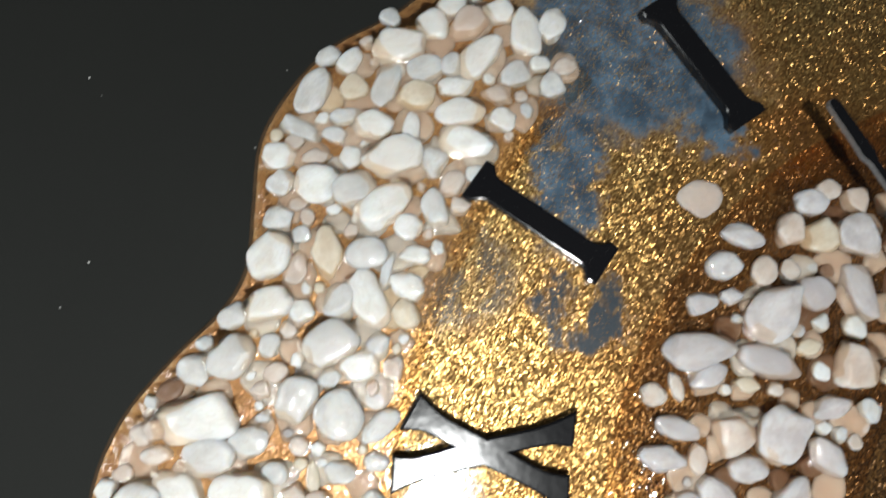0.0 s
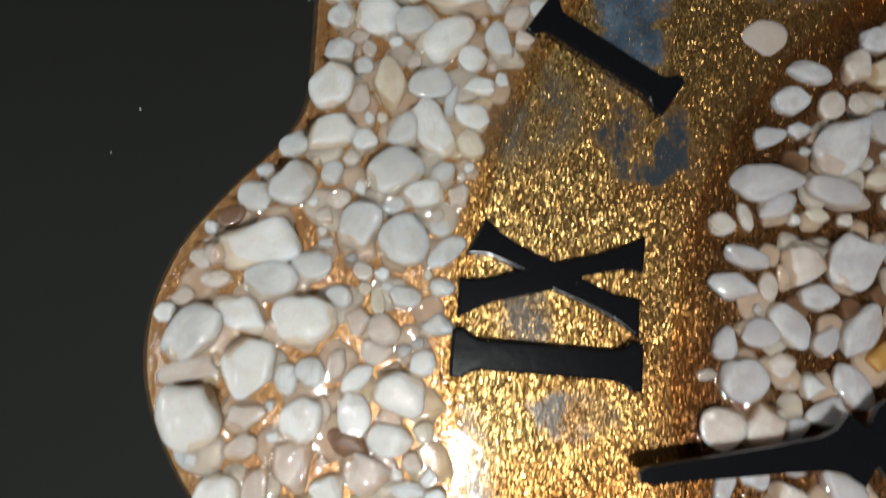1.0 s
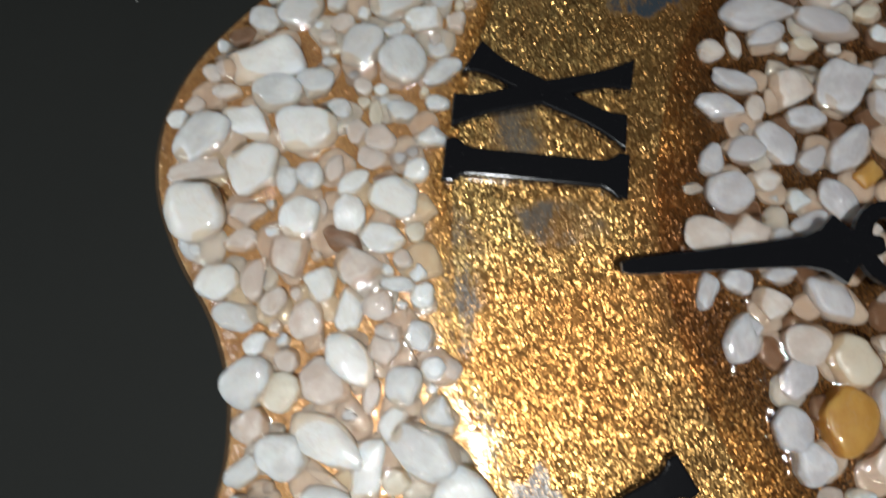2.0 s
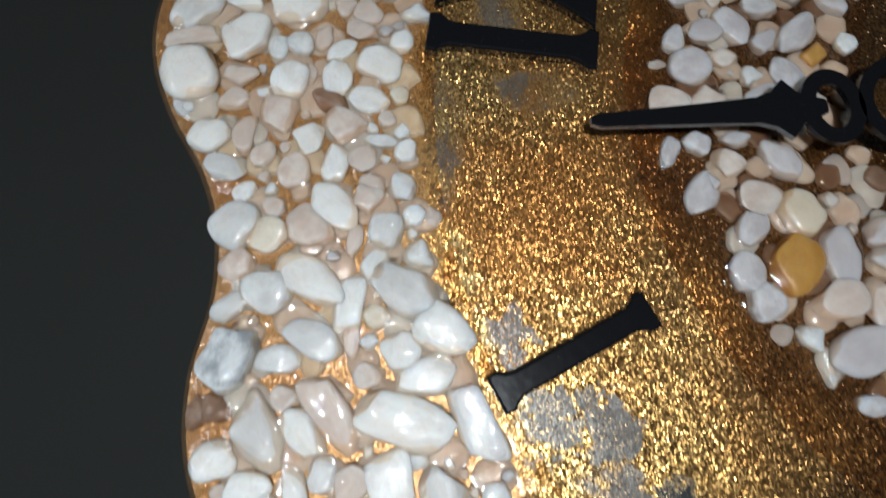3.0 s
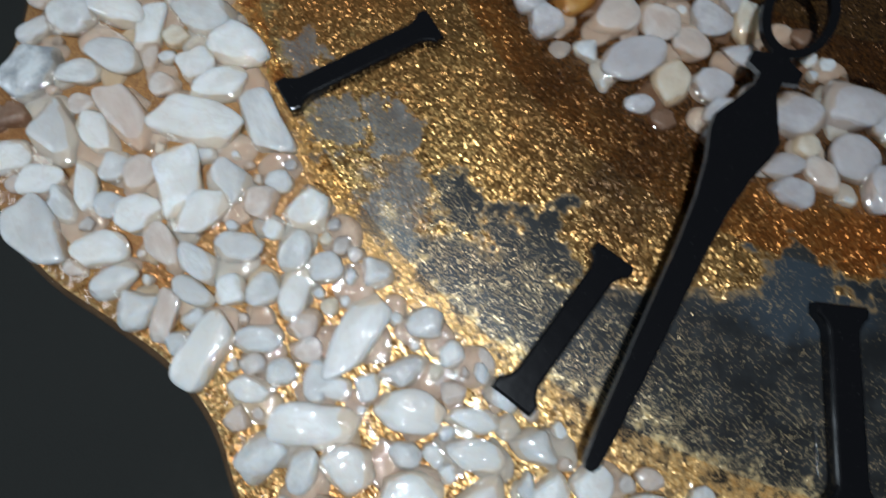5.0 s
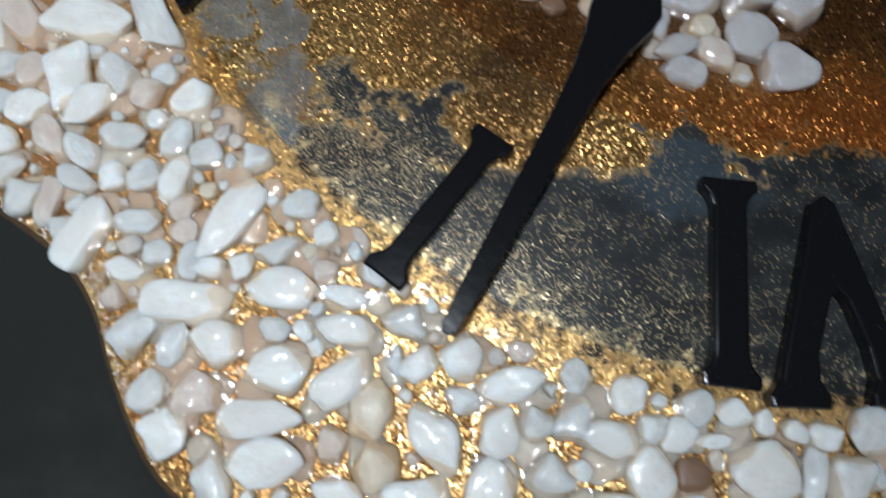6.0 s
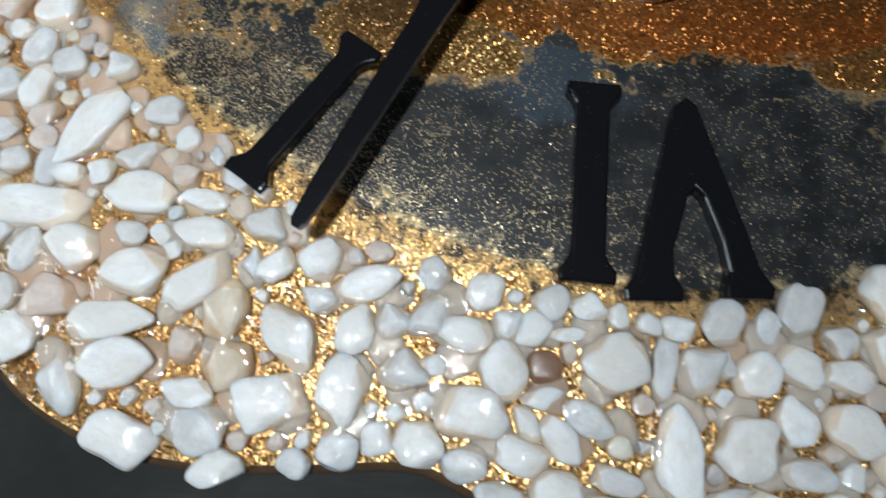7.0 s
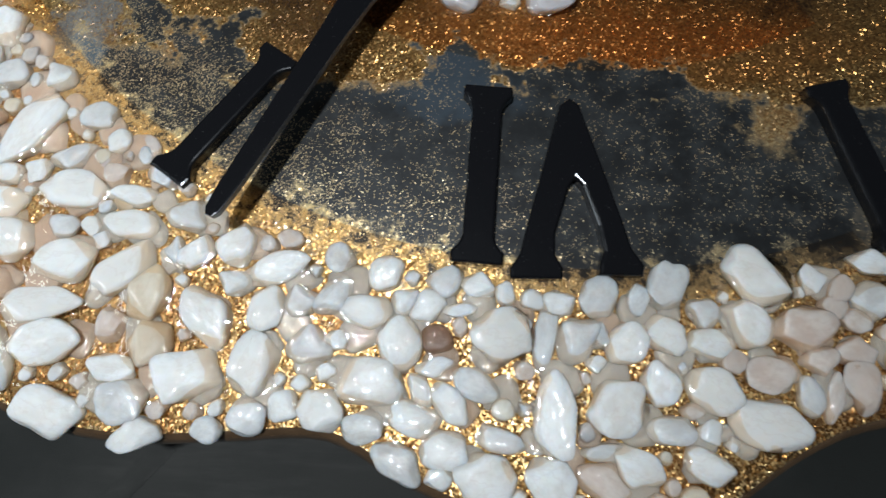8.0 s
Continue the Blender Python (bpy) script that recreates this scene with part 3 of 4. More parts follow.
RIM_C = [
    (-177, 86.1, 5.5, 2.5, -22, "gk"), (-164.7, 79.7, 2.8, 3, 3, "wo"), (-144.7, 68.5, 5.1, 3.1, -72, "go"), (-178, 82.6, 2.6, 1.9, 3, "po"),
    (-172.5, 79.5, 3.7, 2.4, 3, "pk"), (-156.2, 69.5, 7.3, 4.9, 39, "wt"), (-163.5, 72.5, 5.3, 4.4, 19, "gk"), (-181.1, 79.1, 4.1, 3.3, 8, "wo"),
    (-150.5, 64.3, 3.5, 3.1, 3, "wo"), (-171.5, 73, 5.9, 4.7, 8, "wo"), (-180.2, 72.9, 3.4, 3.1, 45, "go"), (-149.1, 57.8, 4.1, 2.5, 13, "wk"),
    (-175.9, 68.1, 2.8, 1.7, 3, "po"), (-159.6, 57.8, 5, 3.8, 3, "go"), (-179.8, 64.4, 3.6, 3.5, 66, "gk"), (-174.4, 61.1, 2.4, 2.3, 3, "go"),
]
RIM_D = [
    (-154.5, 53.9, 5.5, 1.7, 84, "gk"), (-168.2, 57.3, 6.4, 3.9, -80, "ct"), (-174.6, 54.1, 4.1, 2.8, 80, "pk"), (-180.9, 56, 6, 5.1, 55, "wo"),
    (-158.2, 47.5, 7.1, 4.1, -56, "wo"), (-164.6, 47.1, 4.9, 3.6, 80, "gk"), (-172.7, 44.2, 2.9, 2.7, 3, "wk"), (-180.4, 45, 5.9, 4.5, 39, "wk"),
    (-155.6, 37.2, 3.7, 2.7, 74, "gk"), (-165.7, 37.6, 6.4, 5.1, 23, "go"), (-187.8, 42.2, 3.5, 2.9, 34, "gk"), (-158.8, 33.4, 4.4, 4, 43, "wk"),
    (-179.1, 36.3, 2.9, 2.5, 65, "go"), (-187.1, 33.4, 5.5, 4.6, 49, "go"), (-177.1, 30.6, 2.9, 2.4, 3, "po"), (-194.8, 30.3, 3.8, 3.6, 3, "gk"),
]
RIM_E = [
    (-172.1, 25.3, 5.7, 4.6, 59, "go"), (-162.6, 22.3, 5.7, 5.3, -65, "go"), (-153.8, 20.7, 4.9, 2.6, 40, "go"), (-199.4, 25.8, 3.3, 2.4, 33, "bo"),
    (-193.5, 19.7, 9.4, 5, 15, "wr"), (-181.3, 15.8, 4.4, 3.6, 23, "gk"), (-154.1, 13.3, 2.9, 2.1, 4, "go"), (-201.9, 17.3, 2.9, 2.8, 3, "po"),
    (-204.4, 16.2, 2.7, 2.4, 4, "po"), (-189.3, 12.5, 5.8, 4.4, 3, "go"), (-161.5, 10.6, 3.5, 2.6, 4, "gk"), (-200.8, 12.1, 3.4, 2.1, 4, "po"),
    (-167.2, 9.6, 3.8, 1.6, 100, "ct"), (-175.4, 9.7, 3.1, 2.7, 4, "go"), (-207, 8.1, 3.2, 2.2, 4, "pk"), (-155, 5.3, 4.2, 2.4, 9, "gk"),
]
RIM_F = [
    (-170.9, 5.4, 3.2, 3, 66, "pk"), (-195, 5.6, 6.3, 3.7, -26, "wk"), (-181.5, 4.9, 6.7, 5.4, 12, "wo"), (-165.5, 3.6, 3.7, 3.5, 4, "po"),
    (-204.4, 0.9, 7.3, 5, 46, "go"), (-161.2, -0.3, 2, 1.6, 4, "po"), (-165.9, -0.7, 3.9, 2.7, 4, "pk"), (-174.6, -3.7, 3.4, 2.3, 76, "po"),
    (-192.1, -5.5, 6.2, 5.6, 92, "wr"), (-204.9, -6.4, 7, 2.6, 14, "pr"), (-179.8, -5.9, 3.4, 3.3, 4, "go"), (-170.2, -6.4, 4.1, 2.3, 40, "wt"),
    (-184.4, -7.4, 3.6, 2.7, 87, "gk"), (-161.3, -8.7, 5.6, 4.4, -11, "wo"), (-176.3, -12.9, 3, 1.6, 96, "po"), (-202.9, -15.8, 6.9, 6.7, 4, "wo"),
]
RIM_G = [
    (-192.1, -15, 4.7, 2.7, 4, "pk"), (-170.1, -13.4, 5, 3.5, 106, "wo"), (-180.5, -15.3, 5.1, 4.3, 86, "wo"), (-191.6, -20.8, 4.6, 2.6, 14, "pk"),
    (-162.6, -17.9, 4.9, 3.3, -1, "wo"), (-170.5, -19, 4.9, 3, -15, "bk"), (-181.9, -23.7, 4.8, 4.5, 4, "pk"), (-167.6, -24.7, 5.6, 4, -25, "pk"),
    (-195.6, -30.1, 4.9, 4.1, 14, "wo"), (-188.4, -29, 4.8, 2.7, 92, "pr"), (-174.4, -28.6, 4, 3.6, 75, "wk"), (-158.6, -27.1, 4, 1.7, -1, "go"),
    (-183.1, -33.1, 3.4, 2.8, 81, "po"), (-190.7, -36.6, 4.8, 3.2, -5, "gk"), (-161.5, -31.2, 3.7, 3.2, 64, "pk"), (-167.6, -33.1, 4.6, 3.5, 106, "wk"),
]
RIM_H = [
    (-175.9, -36.2, 4.3, 3.8, 65, "po"), (-159.2, -37.7, 3.6, 3.1, 64, "pk"), (-179, -44.5, 2.7, 2.6, 7, "po"), (-159.8, -40.7, 3.8, 3.8, 7, "pk"),
    (-166.2, -43.2, 6.7, 4.1, -46, "wt"), (-185.7, -49.4, 5.5, 5.1, 34, "go"), (-179.6, -50.8, 5.1, 4, 12, "co"), (-170.3, -48.6, 5.8, 4.6, -25, "pt"),
    (-155, -47.1, 4.2, 3.9, 69, "go"), (-169.7, -52.4, 2.6, 1.7, 6, "po"), (-161.2, -49.8, 3.7, 1.9, 89, "po"), (-184.1, -57.5, 4.4, 3.7, -4, "pk"),
    (-147.6, -51.6, 3.5, 3.4, 6, "gk"), (-156.4, -54.7, 3.9, 2.8, 79, "wk"), (-168.6, -59, 8.8, 4.5, -26, "wt"), (-177.2, -62.3, 5.1, 5, 39, "go"),
]
RIM_I = [
    (-183.9, -66.1, 4.5, 2.5, 44, "gk"), (-168, -66, 5, 1.2, -24, "po"), (-149.7, -59, 7.7, 5.1, -30, "gr"), (-160.5, -63.6, 6.2, 3.4, 91, "wr"),
    (-182.2, -76.1, 7.0, 5.0, 72, "sr"), (-154.6, -65.1, 3.3, 2.7, 6, "co"), (-166.4, -70.9, 6.4, 3.8, -12, "go"), (-172.5, -75.4, 4.9, 3, 18, "go"),
    (-159, -69.8, 4.5, 1.9, 93, "po"), (-186.4, -87, 3.4, 2.2, 92, "bk"), (-183.3, -85.8, 3.4, 2.7, 6, "bk"), (-140.6, -66.2, 6.9, 5.3, -16, "wt"),
    (-148.9, -71.3, 4.2, 4.1, 6, "wk"), (-169.8, -82.5, 3, 2.5, 6, "pk"), (-174.4, -89.3, 8.3, 4.7, -58, "gk"), (-181.7, -95.2, 4.6, 3.8, 26, "wo"),
]
RIM_J = [
    (-160.4, -84.6, 9.1, 4.1, -52, "pr"), (-143.7, -76.1, 6.7, 4.1, 24, "wk"), (-165.4, -88.5, 5.9, 3.6, -44, "wk"), (-178.8, -100.4, 2.4, 2.1, 6, "po"),
    (-174.2, -99.2, 4.7, 3.4, 16, "wt"), (-146.9, -84.3, 10.1, 5.3, -14, "wr"), (-160.6, -95.4, 3.6, 3.1, 78, "go"), (-165.6, -99.4, 6, 2.9, -62, "wk"),
    (-169.1, -104.9, 5.5, 2.8, -48, "gk"), (-155.5, -97.3, 4.6, 3.4, 67, "pk"), (-132.8, -83.7, 8.7, 4, -56, "gr"), (-143.6, -91.4, 2.7, 1.8, 6, "go"),
    (-172.6, -110.4, 7.8, 4.8, -57, "gr"), (-159.7, -103.4, 3.6, 2.9, 6, "go"), (-147.5, -97.3, 7.7, 4.7, -72, "wr"), (-153.9, -104.4, 4.6, 4.1, 35, "wk"),
]
RIM_K = [
    (-137.9, -96.6, 5.6, 4, -38, "gk"), (-159.9, -112.2, 5.8, 3.6, 14, "wo"), (-163.9, -116.3, 2.9, 1.7, -23, "pk"), (-142.2, -103, 6.2, 4.4, 42, "wk"),
    (-127.9, -95.8, 2.9, 2.5, 6, "go"), (-147.5, -111.3, 5.8, 2.8, -51, "pk"), (-155.5, -118, 5.2, 3, 45, "gk"), (-131.3, -100.9, 4.3, 3.6, 6, "pk"),
    (-140.9, -113.4, 5.8, 2.8, -31, "gk"), (-150.6, -122.9, 4.4, 4.1, 58, "gk"), (-133.5, -109.9, 4.9, 3.3, 5, "gk"), (-121.5, -100.9, 5.1, 4.6, 83, "wk"),
    (-140.9, -118.9, 4.8, 2.4, -21, "go"), (-144.9, -123.6, 5.4, 2.4, 87, "pr"), (-133.5, -118.2, 3.4, 3.1, 67, "wk"), (-139.3, -123.9, 3.2, 2.1, 5, "gk"),
]
RIM_L = [
    (-122.9, -109.5, 4.6, 3.5, 86, "go"), (-141.5, -128.6, 3.3, 2.4, 5, "gk"), (-127.9, -117.7, 3.8, 3.3, 35, "gk"), (-136.6, -129.5, 7.6, 4, 66, "wr"),
    (-116.5, -112.4, 3.6, 3.3, 5, "go"), (-121.6, -117.9, 5.2, 3.1, 88, "wo"), (-127, -126.6, 4.6, 2.9, 10, "gk"), (-127.3, -131.3, 2.6, 2.4, 5, "po"),
    (-118.9, -123.6, 3.7, 3.2, 34, "pk"), (-126.9, -135.7, 4.5, 2.6, -4, "wk"), (-118.2, -128, 3.2, 2.7, 5, "pk"), (-122.1, -132.3, 3, 2.7, 5, "go"),
    (-128.5, -141.4, 2.7, 2.3, 46, "pk"), (-109.4, -125.2, 9.2, 4, 64, "wr"), (-115.2, -133.7, 4.5, 3, 74, "gk"), (-123.3, -146.7, 5.3, 3.7, 47, "gk"),
]
RIM_M = [
    (-112.9, -134.5, 4.1, 2.7, 14, "wk"), (-114.7, -141.3, 8.2, 4.2, -1, "wr"), (-116, -148.5, 4.3, 3, 88, "gk"), (-99.6, -130.5, 4.9, 2.7, 26, "gk"),
    (-118.7, -156.8, 4, 3.4, 83, "go"), (-108.4, -147.8, 5.5, 4.3, -16, "wk"), (-97.9, -137.4, 6.7, 4, 1, "wo"), (-114.7, -163.2, 4.8, 4.5, 83, "wk"),
    (-109.7, -156.1, 5.8, 4, 4, "pk"), (-98.2, -145, 3.1, 2.5, 3, "gk"), (-96.9, -151.8, 6.3, 4.6, 9, "wk"), (-86.8, -138.2, 5.2, 2.3, -5, "wk"),
    (-105.3, -170.2, 6, 3.2, -65, "gk"), (-98.7, -159.9, 7.8, 3.4, 7, "wr"), (-85.6, -144, 5.5, 2.9, -2, "wo"), (-96.6, -166.7, 6.9, 4.3, 6, "wt"),
]
RIM_N = [
    (-84.8, -152.3, 6.5, 4.4, 57, "wk"), (-75.3, -141.6, 4.7, 3.1, -12, "gk"), (-85.5, -163.3, 3.5, 2.6, 89, "pk"), (-93.4, -178.6, 5.9, 3.9, -21, "wr"),
    (-76.2, -149.6, 3.7, 1.8, 107, "gk"), (-80, -157.2, 5.7, 4.2, 78, "ck"), (-83.9, -170.8, 4.4, 2.7, -6, "wk"), (-72.2, -148.9, 3.7, 3.3, 66, "wk"),
    (-77.9, -166, 4.5, 4.3, 44, "ck"), (-81.2, -176.5, 5, 4, 4, "gk"), (-64.9, -146.9, 4.4, 3.9, 66, "wk"), (-77.9, -181.6, 4.6, 3, 17, "wk"),
    (-68.3, -160.7, 6.7, 3.9, -52, "wk"), (-64.1, -154.6, 3.7, 2.5, -6, "gk"), (-70.1, -171.4, 6.1, 4.5, 15, "wr"), (-56.3, -151.3, 6.2, 3.1, 18, "wt"),
]
RIM_O = [
    (-65.5, -180.5, 2.8, 2.4, 2, "go"), (-57.7, -159.1, 4.4, 3.5, 85, "wk"), (-59, -168.9, 5.6, 4.3, 69, "wr"), (-58.6, -178, 3.5, 3.5, 66, "gk"),
    (-51.8, -157.5, 3.6, 3.2, 33, "gk"), (-49.4, -165.2, 4.5, 3.6, 13, "gk"), (-52.5, -176.1, 3.1, 2.9, 65, "wk"), (-45, -156.1, 5, 3.4, 53, "gk"),
    (-44.5, -164.2, 2.2, 1.9, 4, "wk"), (-46, -176.4, 4.2, 3.8, 2, "wk"), (-40.1, -159.1, 5.4, 3.4, -4, "wk"), (-38.2, -171.4, 6, 5.1, 23, "wk"),
    (-38.6, -179, 4.2, 2.9, 12, "gk"), (-32.7, -156.7, 3.2, 2.6, 61, "gk"), (-33, -164.3, 5.1, 4.1, -73, "wo"), (-28.4, -157.4, 3.7, 2.9, 51, "wk"),
]
RIM_P = [
    (-32.2, -184.4, 5.2, 3, -28, "gk"), (-29.1, -172.5, 3.5, 2.2, -56, "wk"), (-29.5, -177.2, 4.7, 3.5, 2, "wk"), (-25, -152.8, 3.7, 3.1, 33, "gk"),
    (-26.3, -163.4, 3, 2.8, 4, "bo"), (-26.5, -168.4, 3.7, 1.8, 14, "wk"), (-22.2, -157.9, 3.8, 1.3, 9, "wo"), (-23.6, -174.5, 4.5, 2.8, -52, "wo"),
    (-25.2, -186.8, 2.5, 2, 2, "wk"), (-24.4, -182.3, 4.3, 3.4, 2, "wo"), (-19.2, -153, 3.4, 2.5, -12, "wk"), (-19.1, -171.1, 4.6, 2.9, -22, "go"),
    (-17.4, -186.3, 5.5, 4.3, 2, "wk"), (-14.8, -162.1, 5.8, 5.1, 22, "wk"), (-14.4, -175, 2.3, 2, 2, "co"), (-14.6, -180.3, 4.5, 2.3, -15, "gk"),
]
RIM_Q = [
    (-7.1, -162.8, 5.7, 2.3, 79, "gk"), (-6.3, -186.4, 4.5, 4, 2, "wk"), (-5.3, -175.4, 7.6, 3.9, 91, "wt"), (-4, -155.8, 3.2, 2.7, 22, "wk"),
    (-1.2, -162.4, 5, 3.7, 59, "gk"), (3.1, -186.1, 5.3, 3.3, -32, "pk"), (2.7, -161.4, 2.9, 2.6, 2, "gk"), (3.3, -181.4, 4.4, 1.7, 2, "gk"),
    (3.2, -154.5, 4.3, 3.6, 69, "gk"), (5.9, -173.9, 5.6, 4.8, 58, "wk"), (8.6, -183.8, 4.8, 3.4, -27, "wk"), (7.9, -162.8, 4.7, 3.7, 40, "wo"),
    (10.2, -154.9, 3.4, 2.2, 68, "gk"), (13.5, -169.4, 4, 3.4, -62, "wk"), (14.6, -177.3, 4.6, 2.6, 2, "gk"), (14.4, -160.9, 4.3, 3.9, 2, "wk"),
]
RIM_R = [
    (15.8, -151.6, 5, 3.6, 72, "gr"), (18.8, -174.1, 2.2, 1.6, 2, "po"), (21, -183, 4.4, 3.3, -7, "wk"), (22.9, -170.4, 5.4, 4.3, -27, "wo"),
    (22.8, -162.4, 4.8, 3.1, 2, "wk"), (22.4, -156.8, 3.2, 3, 2, "gk"), (26.8, -165.2, 2.7, 2.3, 2, "po"), (32, -175.9, 7.5, 4.3, -3, "wo"),
    (29.9, -158.3, 5, 4.2, -42, "wk"), (33.8, -167.1, 5.4, 3.4, 7, "pk"), (32.6, -149.7, 6.6, 5.5, -28, "wk"), (39.7, -170.7, 3.8, 2.5, -71, "go"),
    (40, -158.8, 6.5, 4.5, 2, "pk"), (42.2, -164.2, 3.7, 2.9, 2, "pk"), (44, -170.7, 4.8, 1.8, 73, "po"), (49.1, -168.9, 4.8, 3.5, -79, "pk"),
]
RIM_S = [
    (45.8, -154.8, 3.5, 2.4, 55, "po"), (49.4, -162.5, 4.3, 3, -13, "pk"), (47.8, -151.3, 3.6, 2.4, 63, "po"), (50.1, -157, 3, 2.3, -13, "po"),
    (53.5, -152.9, 4.7, 3.6, 30, "gk"), (54.5, -145.6, 4.2, 2.6, -8, "wk"),
]
CORE_A = [
    (-49.2, 75.7, 3.4, 3.1, 3, "pk"), (-55.5, 78, 3, 2.6, 3, "po"), (-49.1, 67.1, 5.8, 4.8, -49, "lt"), (-59.4, 74.8, 3.9, 3.2, 3, "lo"),
    (-57.2, 67.3, 5.1, 4.1, 13, "ck"), (-49.1, 55.3, 6.8, 3.7, -67, "lk"), (-64.5, 67.8, 4.4, 3.6, 51, "pk"), (-59.7, 54.1, 4.4, 3.9, 3, "lo"),
    (-74.9, 66.5, 4.9, 2.8, -20, "lk"), (-84.5, 73.4, 7, 6.3, 3, "pS"), (-70.7, 58.5, 3.6, 2.9, 60, "po"), (-51.2, 39.3, 5.7, 5.1, 3, "pk"),
    (-79.7, 59.3, 4, 3.5, 3, "lo"), (-68.5, 49.7, 8, 5.5, 43, "lt"), (-63.8, 45.8, 1.6, 1.6, 3, "lo"), (-61.4, 42.4, 3.3, 2, 22, "co"),
]
CORE_B = [
    (-74.1, 50.8, 2.2, 1.6, 3, "po"), (-78, 52.4, 2.7, 2.1, 3, "lk"), (-84.6, 50.9, 3.6, 2.5, 23, "lk"), (-70.5, 38.8, 7.4, 3.7, -19, "lo"),
    (-56.8, 29.9, 4.9, 2.6, 13, "lk"), (-85, 40.2, 8.4, 4.3, 7, "lt"), (-75.1, 33.6, 3.1, 1.9, -2, "co"), (-83.6, 35.5, 4.5, 3.1, 20, "lk"),
    (-90.3, 32.2, 3.3, 1.5, -75, "po"), (-68.2, 23.7, 6.2, 5.3, 59, "lr"), (-58.6, 19.3, 4.8, 3.7, -49, "lk"), (-95.2, 30.4, 2.9, 2.6, 3, "po"),
    (-78.4, 23.4, 5.4, 4.2, 31, "pk"), (-90.1, 23.6, 5.5, 2.6, -17, "lo"), (-75.6, 16.1, 4.2, 3.2, -2, "lo"), (-86, 17.5, 3.3, 2.1, 79, "po"),
]
CORE_C = [
    (-93.4, 17.1, 5.4, 3.2, -11, "lk"), (-66.9, 9.5, 6.7, 3.7, 51, "lo"), (-81.9, 9.8, 5.5, 3.9, -56, "lo"), (-74.6, 7.3, 3.6, 2.5, 60, "lk"),
    (-87.8, 7.8, 4.2, 3.3, 4, "lo"), (-63, 4.8, 3.6, 2.5, 59, "ak"), (-94.9, 5.3, 3.8, 2.6, 80, "lt"), (-83.8, 1.5, 4, 2.6, 4, "pk"),
    (-98.5, -1.3, 2.6, 1.6, 4, "lS"), (-91.5, -2, 4.9, 4.6, 4, "lo"), (-69.4, -1.8, 5.3, 3.4, -56, "lo"), (-74.9, -7.8, 4.7, 3, 23, "lk"),
    (-95.1, -11.5, 5.7, 4.2, 4, "pk"), (-87.6, -10.8, 5.1, 4.8, 4, "pk"), (-81.6, -10.8, 4.2, 2.5, 19, "lt"), (-81.5, -18.5, 3.5, 2, 4, "lk"),
]
CORE_D = [
    (-90, -20.5, 3.3, 2.8, 4, "lk"), (-95.7, -23.1, 4, 2.2, 80, "lk"), (-83.3, -24.7, 4, 3.2, -29, "pk"), (-71.4, -21.9, 5.5, 4.1, -55, "lk"),
    (-87.9, -30.2, 3.4, 2.6, 60, "lk"), (-88.6, -32.1, 5.4, 3.8, 63, "lk"), (-59.7, -22.1, 5.1, 4.2, -64, "lS"), (-83.8, -32.4, 3.8, 3.5, 4, "pS"),
    (-75.7, -31.5, 6.2, 4.1, 14, "pk"), (-78.4, -38.4, 4.4, 3.3, 62, "lo"), (-68, -34.1, 5.4, 5.6, 7, "co"), (-54.2, -30.8, 4.6, 3.8, 7, "lS"),
    (-79.8, -47.9, 4.4, 3.9, -72, "lo"), (-69.6, -45.7, 6.9, 5.5, 78, "ao"), (-76.5, -54.1, 4.3, 3.8, -50, "lk"), (-60.6, -43.1, 6.8, 4.6, -89, "lo"),
]
CORE_E = [
    (-49.7, -35.8, 5.5, 3.6, 17, "lk"), (-72.7, -60.1, 2.9, 2.7, 6, "lS"), (-61.8, -52.5, 6.3, 4.3, 30, "pk"), (-48.2, -42.3, 5.7, 3.4, -16, "lk"),
    (-51.9, -51.7, 5.8, 4.5, -61, "pk"), (-56.9, -61.8, 7.7, 4.8, 26, "lo"), (-39.8, -50.2, 4.8, 5, 7, "lk"), (-44.6, -56.6, 4.9, 4.2, -63, "po"),
    (-34.8, -44.6, 4.3, 2.8, 77, "lo"), (-55.7, -72.3, 3.3, 2.2, 6, "lo"), (-49, -66.5, 6, 4.3, 82, "co"), (-31.4, -50.4, 6.4, 3.6, 83, "ck"),
    (-40.4, -66.6, 4.3, 4.3, -16, "lo"), (-32.8, -58.7, 5, 3.3, -10, "lk"), (-37.9, -73.4, 5, 3.9, 25, "lk"), (-40, -78.7, 2.8, 2.5, 6, "lk"),
]
CORE_F = [
    (-32.3, -69, 4.1, 2.6, 59, "po"), (-29.4, -78.8, 4.2, 2.6, 95, "lk"), (-23.1, -71.7, 6.6, 5.7, -9, "lk"), (-26.6, -83.8, 4.7, 3, 15, "lk"),
    (-24.7, -89.6, 4.7, 3.4, 4, "lk"), (-21.3, -78.8, 3, 3.1, 5, "ck"), (-18.4, -85.1, 4.6, 3.5, -45, "po"), (-10.2, -68.5, 7.4, 6.2, 5, "lk"),
    (-11.9, -80.9, 5.3, 5.3, -24, "lo"), (-4.8, -87.1, 5.7, 5.8, 4, "lk"), (-2, -73.3, 5.5, 5.2, 5, "lk"),
]
for bed in (RIM_A, RIM_B, RIM_C, RIM_D, RIM_E, RIM_F, RIM_G, RIM_H, RIM_I, RIM_J, RIM_K, RIM_L, RIM_M, RIM_N, RIM_O, RIM_P, RIM_Q, RIM_R, RIM_S, CORE_A, CORE_B, CORE_C, CORE_D, CORE_E, CORE_F):
    for row in bed:
        lay(*row)


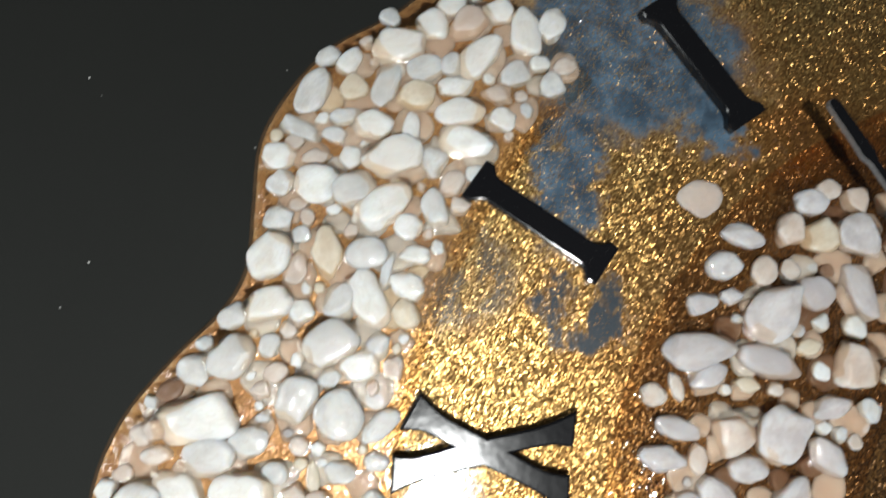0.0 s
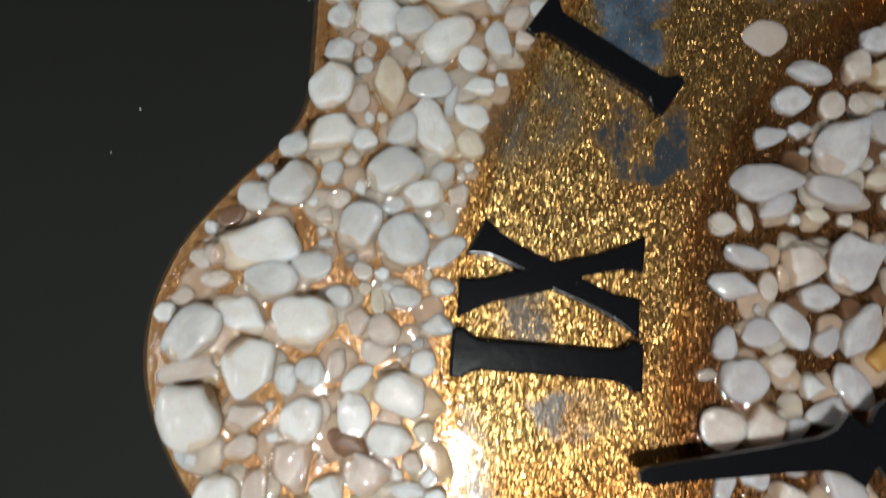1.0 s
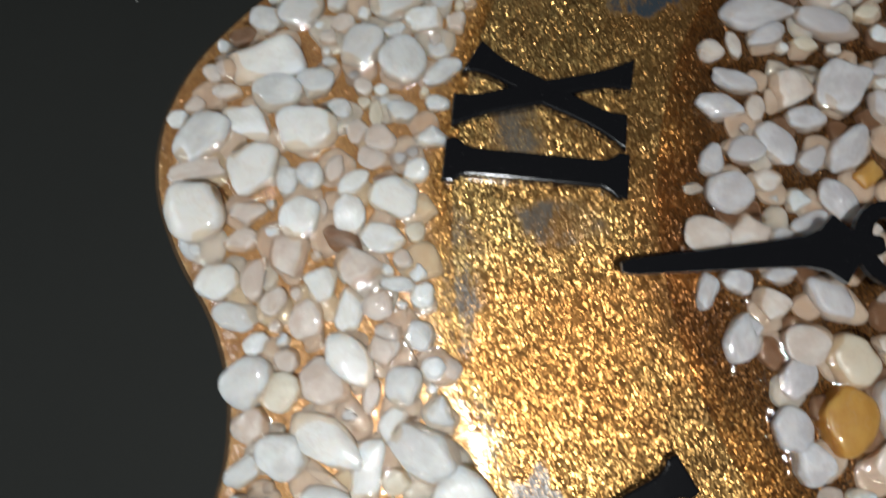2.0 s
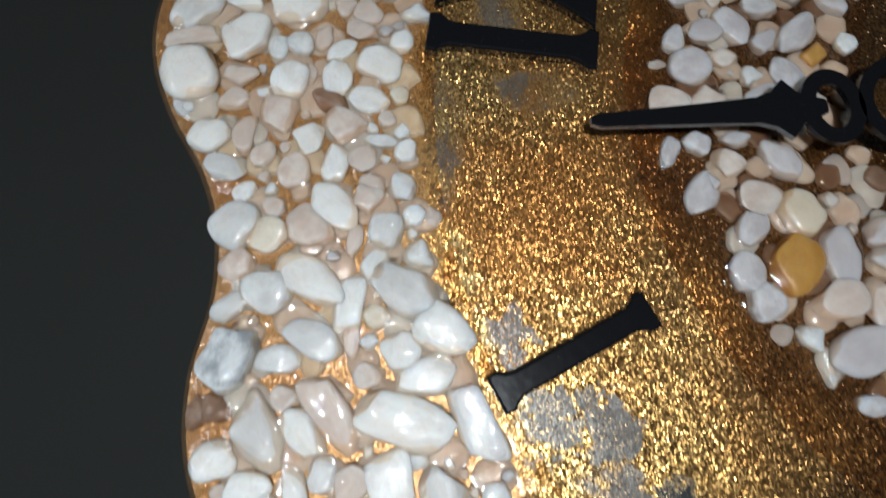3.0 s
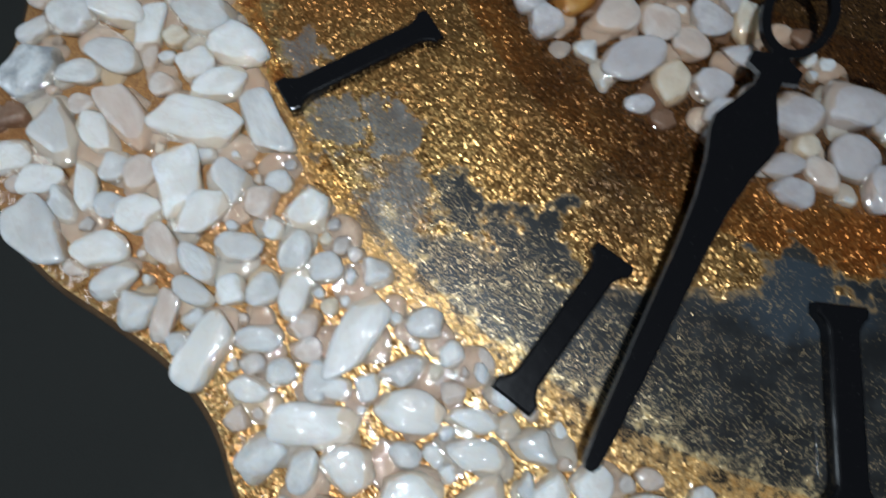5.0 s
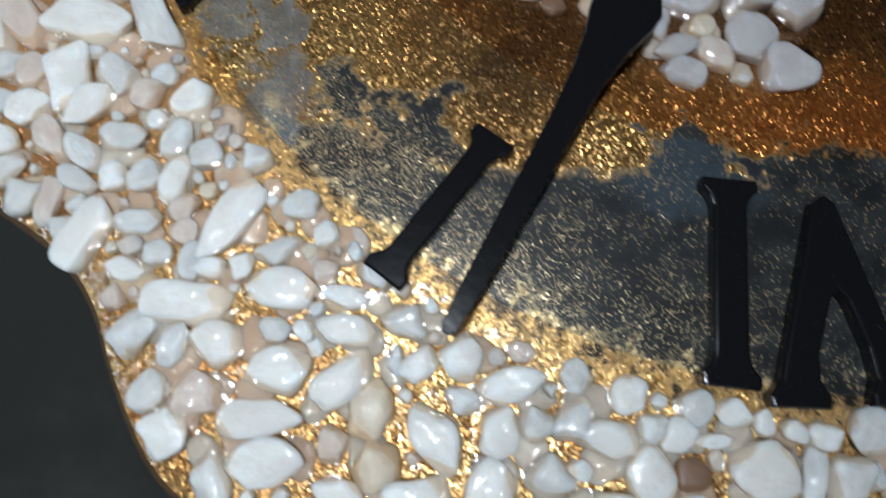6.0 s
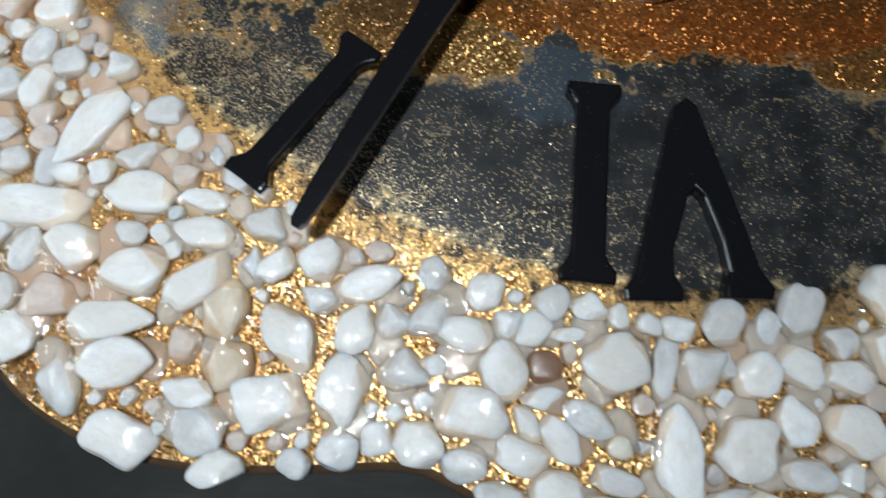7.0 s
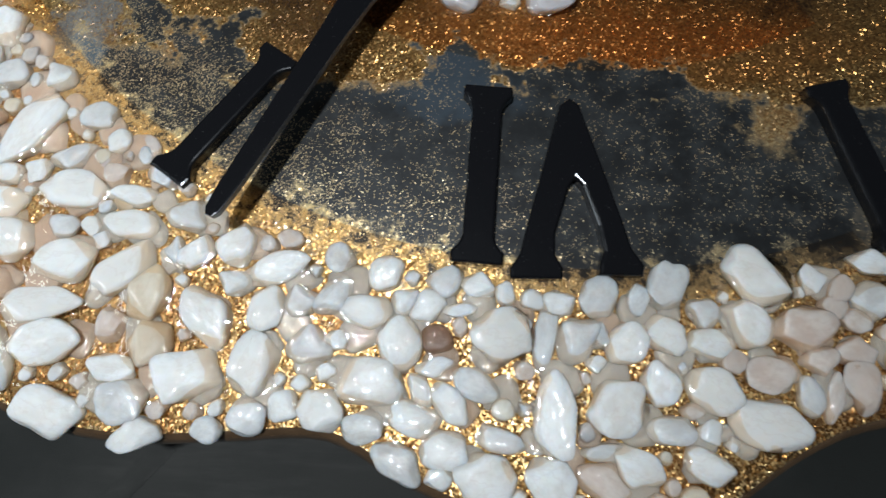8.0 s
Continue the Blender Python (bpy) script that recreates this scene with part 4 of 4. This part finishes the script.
def room_at(x, y, gap, among):
    """How large a round pebble fits at x, y between those already laid."""
    best = 9.0
    for px, py, a, b, deg, _, _ in among:
        dx, dy = x - px, y - py
        if dx * dx + dy * dy > 260:
            continue
        c, s = math.cos(radians(deg)), math.sin(radians(deg))
        u, v = (c * dx + s * dy) / a, (c * dy - s * dx) / b
        k = math.hypot(u, v)
        best = min(best, math.hypot(dx, dy) * (1 - 1 / k) if k > 1 else -1.0)
    return best - gap


def fill(count, inner, outer, start, end, low, high, tones, gap, under=False):
    """Small pebbles settled in the gaps of a band."""
    done = 0
    for _ in range(count * 60):
        if done >= count:
            break
        deg = pick.uniform(start, end)
        r = pick.uniform(inner, outer(deg))
        x, y = r * math.cos(radians(deg)), r * math.sin(radians(deg))
        size = min(room_at(x, y, gap, deep if under else laid), high)
        if size >= low:
            lay(x, y, size * pick.uniform(1.0, 1.3), size, pick.uniform(0, 180), pick.choice(tones), under)
            done += 1

fill(150, 155, lambda deg: outline_radius(deg) - 5.5, 138, 290, 1.1, 3.2, ("wo", "pk", "gk", "po", "co", "wk"), 0.1)
fill(50, 56, lambda deg: 92, 112, 262, 1.1, 2.6, ("po", "pk", "gk", "wo", "bo"), 0.3)
fill(70, 156, lambda deg: outline_radius(deg) - 8, 238, 290, 2.2, 4.0, ("pk", "gk", "go", "gk"), 0.0, True)
fill(270, 155, lambda deg: outline_radius(deg) - 9, 138, 238, 2.6, 4.8, ("pk", "po", "gk", "pk", "ck", "po", "go", "pk"), -0.4, True)
fill(110, 57, lambda deg: 91, 112, 262, 2.4, 4.2, ("po", "pk", "gk", "bo", "pk"), -0.2, True)
lay_gravel()


# ---- resin skin between the pebbles ----
def resin_skin(inner, outer, start, end, step, shore=0.11):
    """The poured resin's surface: a shallow pool that climbs a little up the side of every pebble."""
    turns = np.radians(np.arange(start, end, step))
    lanes = 72
    ends = np.array([outer(math.degrees(t)) for t in turns])
    share = np.linspace(0, 1, lanes)
    r = inner + (ends[:, None] - inner) * share[None, :]
    x, y = r * np.cos(turns)[:, None], r * np.sin(turns)[:, None]
    pool = np.full(x.shape, 1.15)
    for px, py, a, b, deg, z, high in laid:
        c, s = math.cos(radians(deg)), math.sin(radians(deg))
        dx, dy = x - px, y - py
        k = np.hypot((c * dx + s * dy) / a, (c * dy - s * dx) / b)
        side = z + 0.8 * high * np.tanh(1.75 * np.sqrt(1 - np.clip(k, 0, 0.97) ** 2)) + np.clip((k - 0.86) * 1.8, -0.9, 0.15)
        pool = np.maximum(pool, 0.9 + (side - 0.9) * np.exp(-np.clip(k - 0.95, 0, None) * min(a, b) / 0.8))
    wave = np.sin(x * 0.9 + 1.7 * np.sin(y * 0.5)) * np.sin(y * 0.8 + 1.3 * np.sin(x * 0.6))
    pool += 0.12 * wave
    for _ in range(3):
        pool[1:-1, 1:-1] = (pool[1:-1, 1:-1] * 2 + pool[:-2, 1:-1] + pool[2:, 1:-1] + pool[1:-1, :-2] + pool[1:-1, 2:]) / 6
    fade = np.clip(share / 0.10, 0, 1) * np.clip((1 - share) / shore, 0, 1)
    z = 0.15 + (pool - 0.15) * (fade * fade * (3 - 2 * fade))[None, :]
    verts = np.stack([x, y, z], -1).reshape(-1, 3) * 0.001
    n = len(turns)
    index = np.arange(n * lanes).reshape(n, lanes)
    faces = np.stack([index[:-1, :-1], index[:-1, 1:], index[1:, 1:], index[1:, :-1]], -1).reshape(-1, 4)
    mesh = bpy.data.meshes.new("resin_skin")
    mesh.from_pydata(verts.tolist(), [], faces.tolist())
    mesh.shade_smooth()
    mesh.materials.append(GLAZE)
    ob = tagged(new("resin_skin", mesh), "clear glossy resin pooled between the pebbles")
    ob.parent = clock


GLAZE = glaze_material()
resin_skin(149, lambda deg: outline_radius(deg) - 2.6, 137, 291, 0.2)
resin_skin(52, lambda deg: 106, 110, 300, 0.42, 0.34)
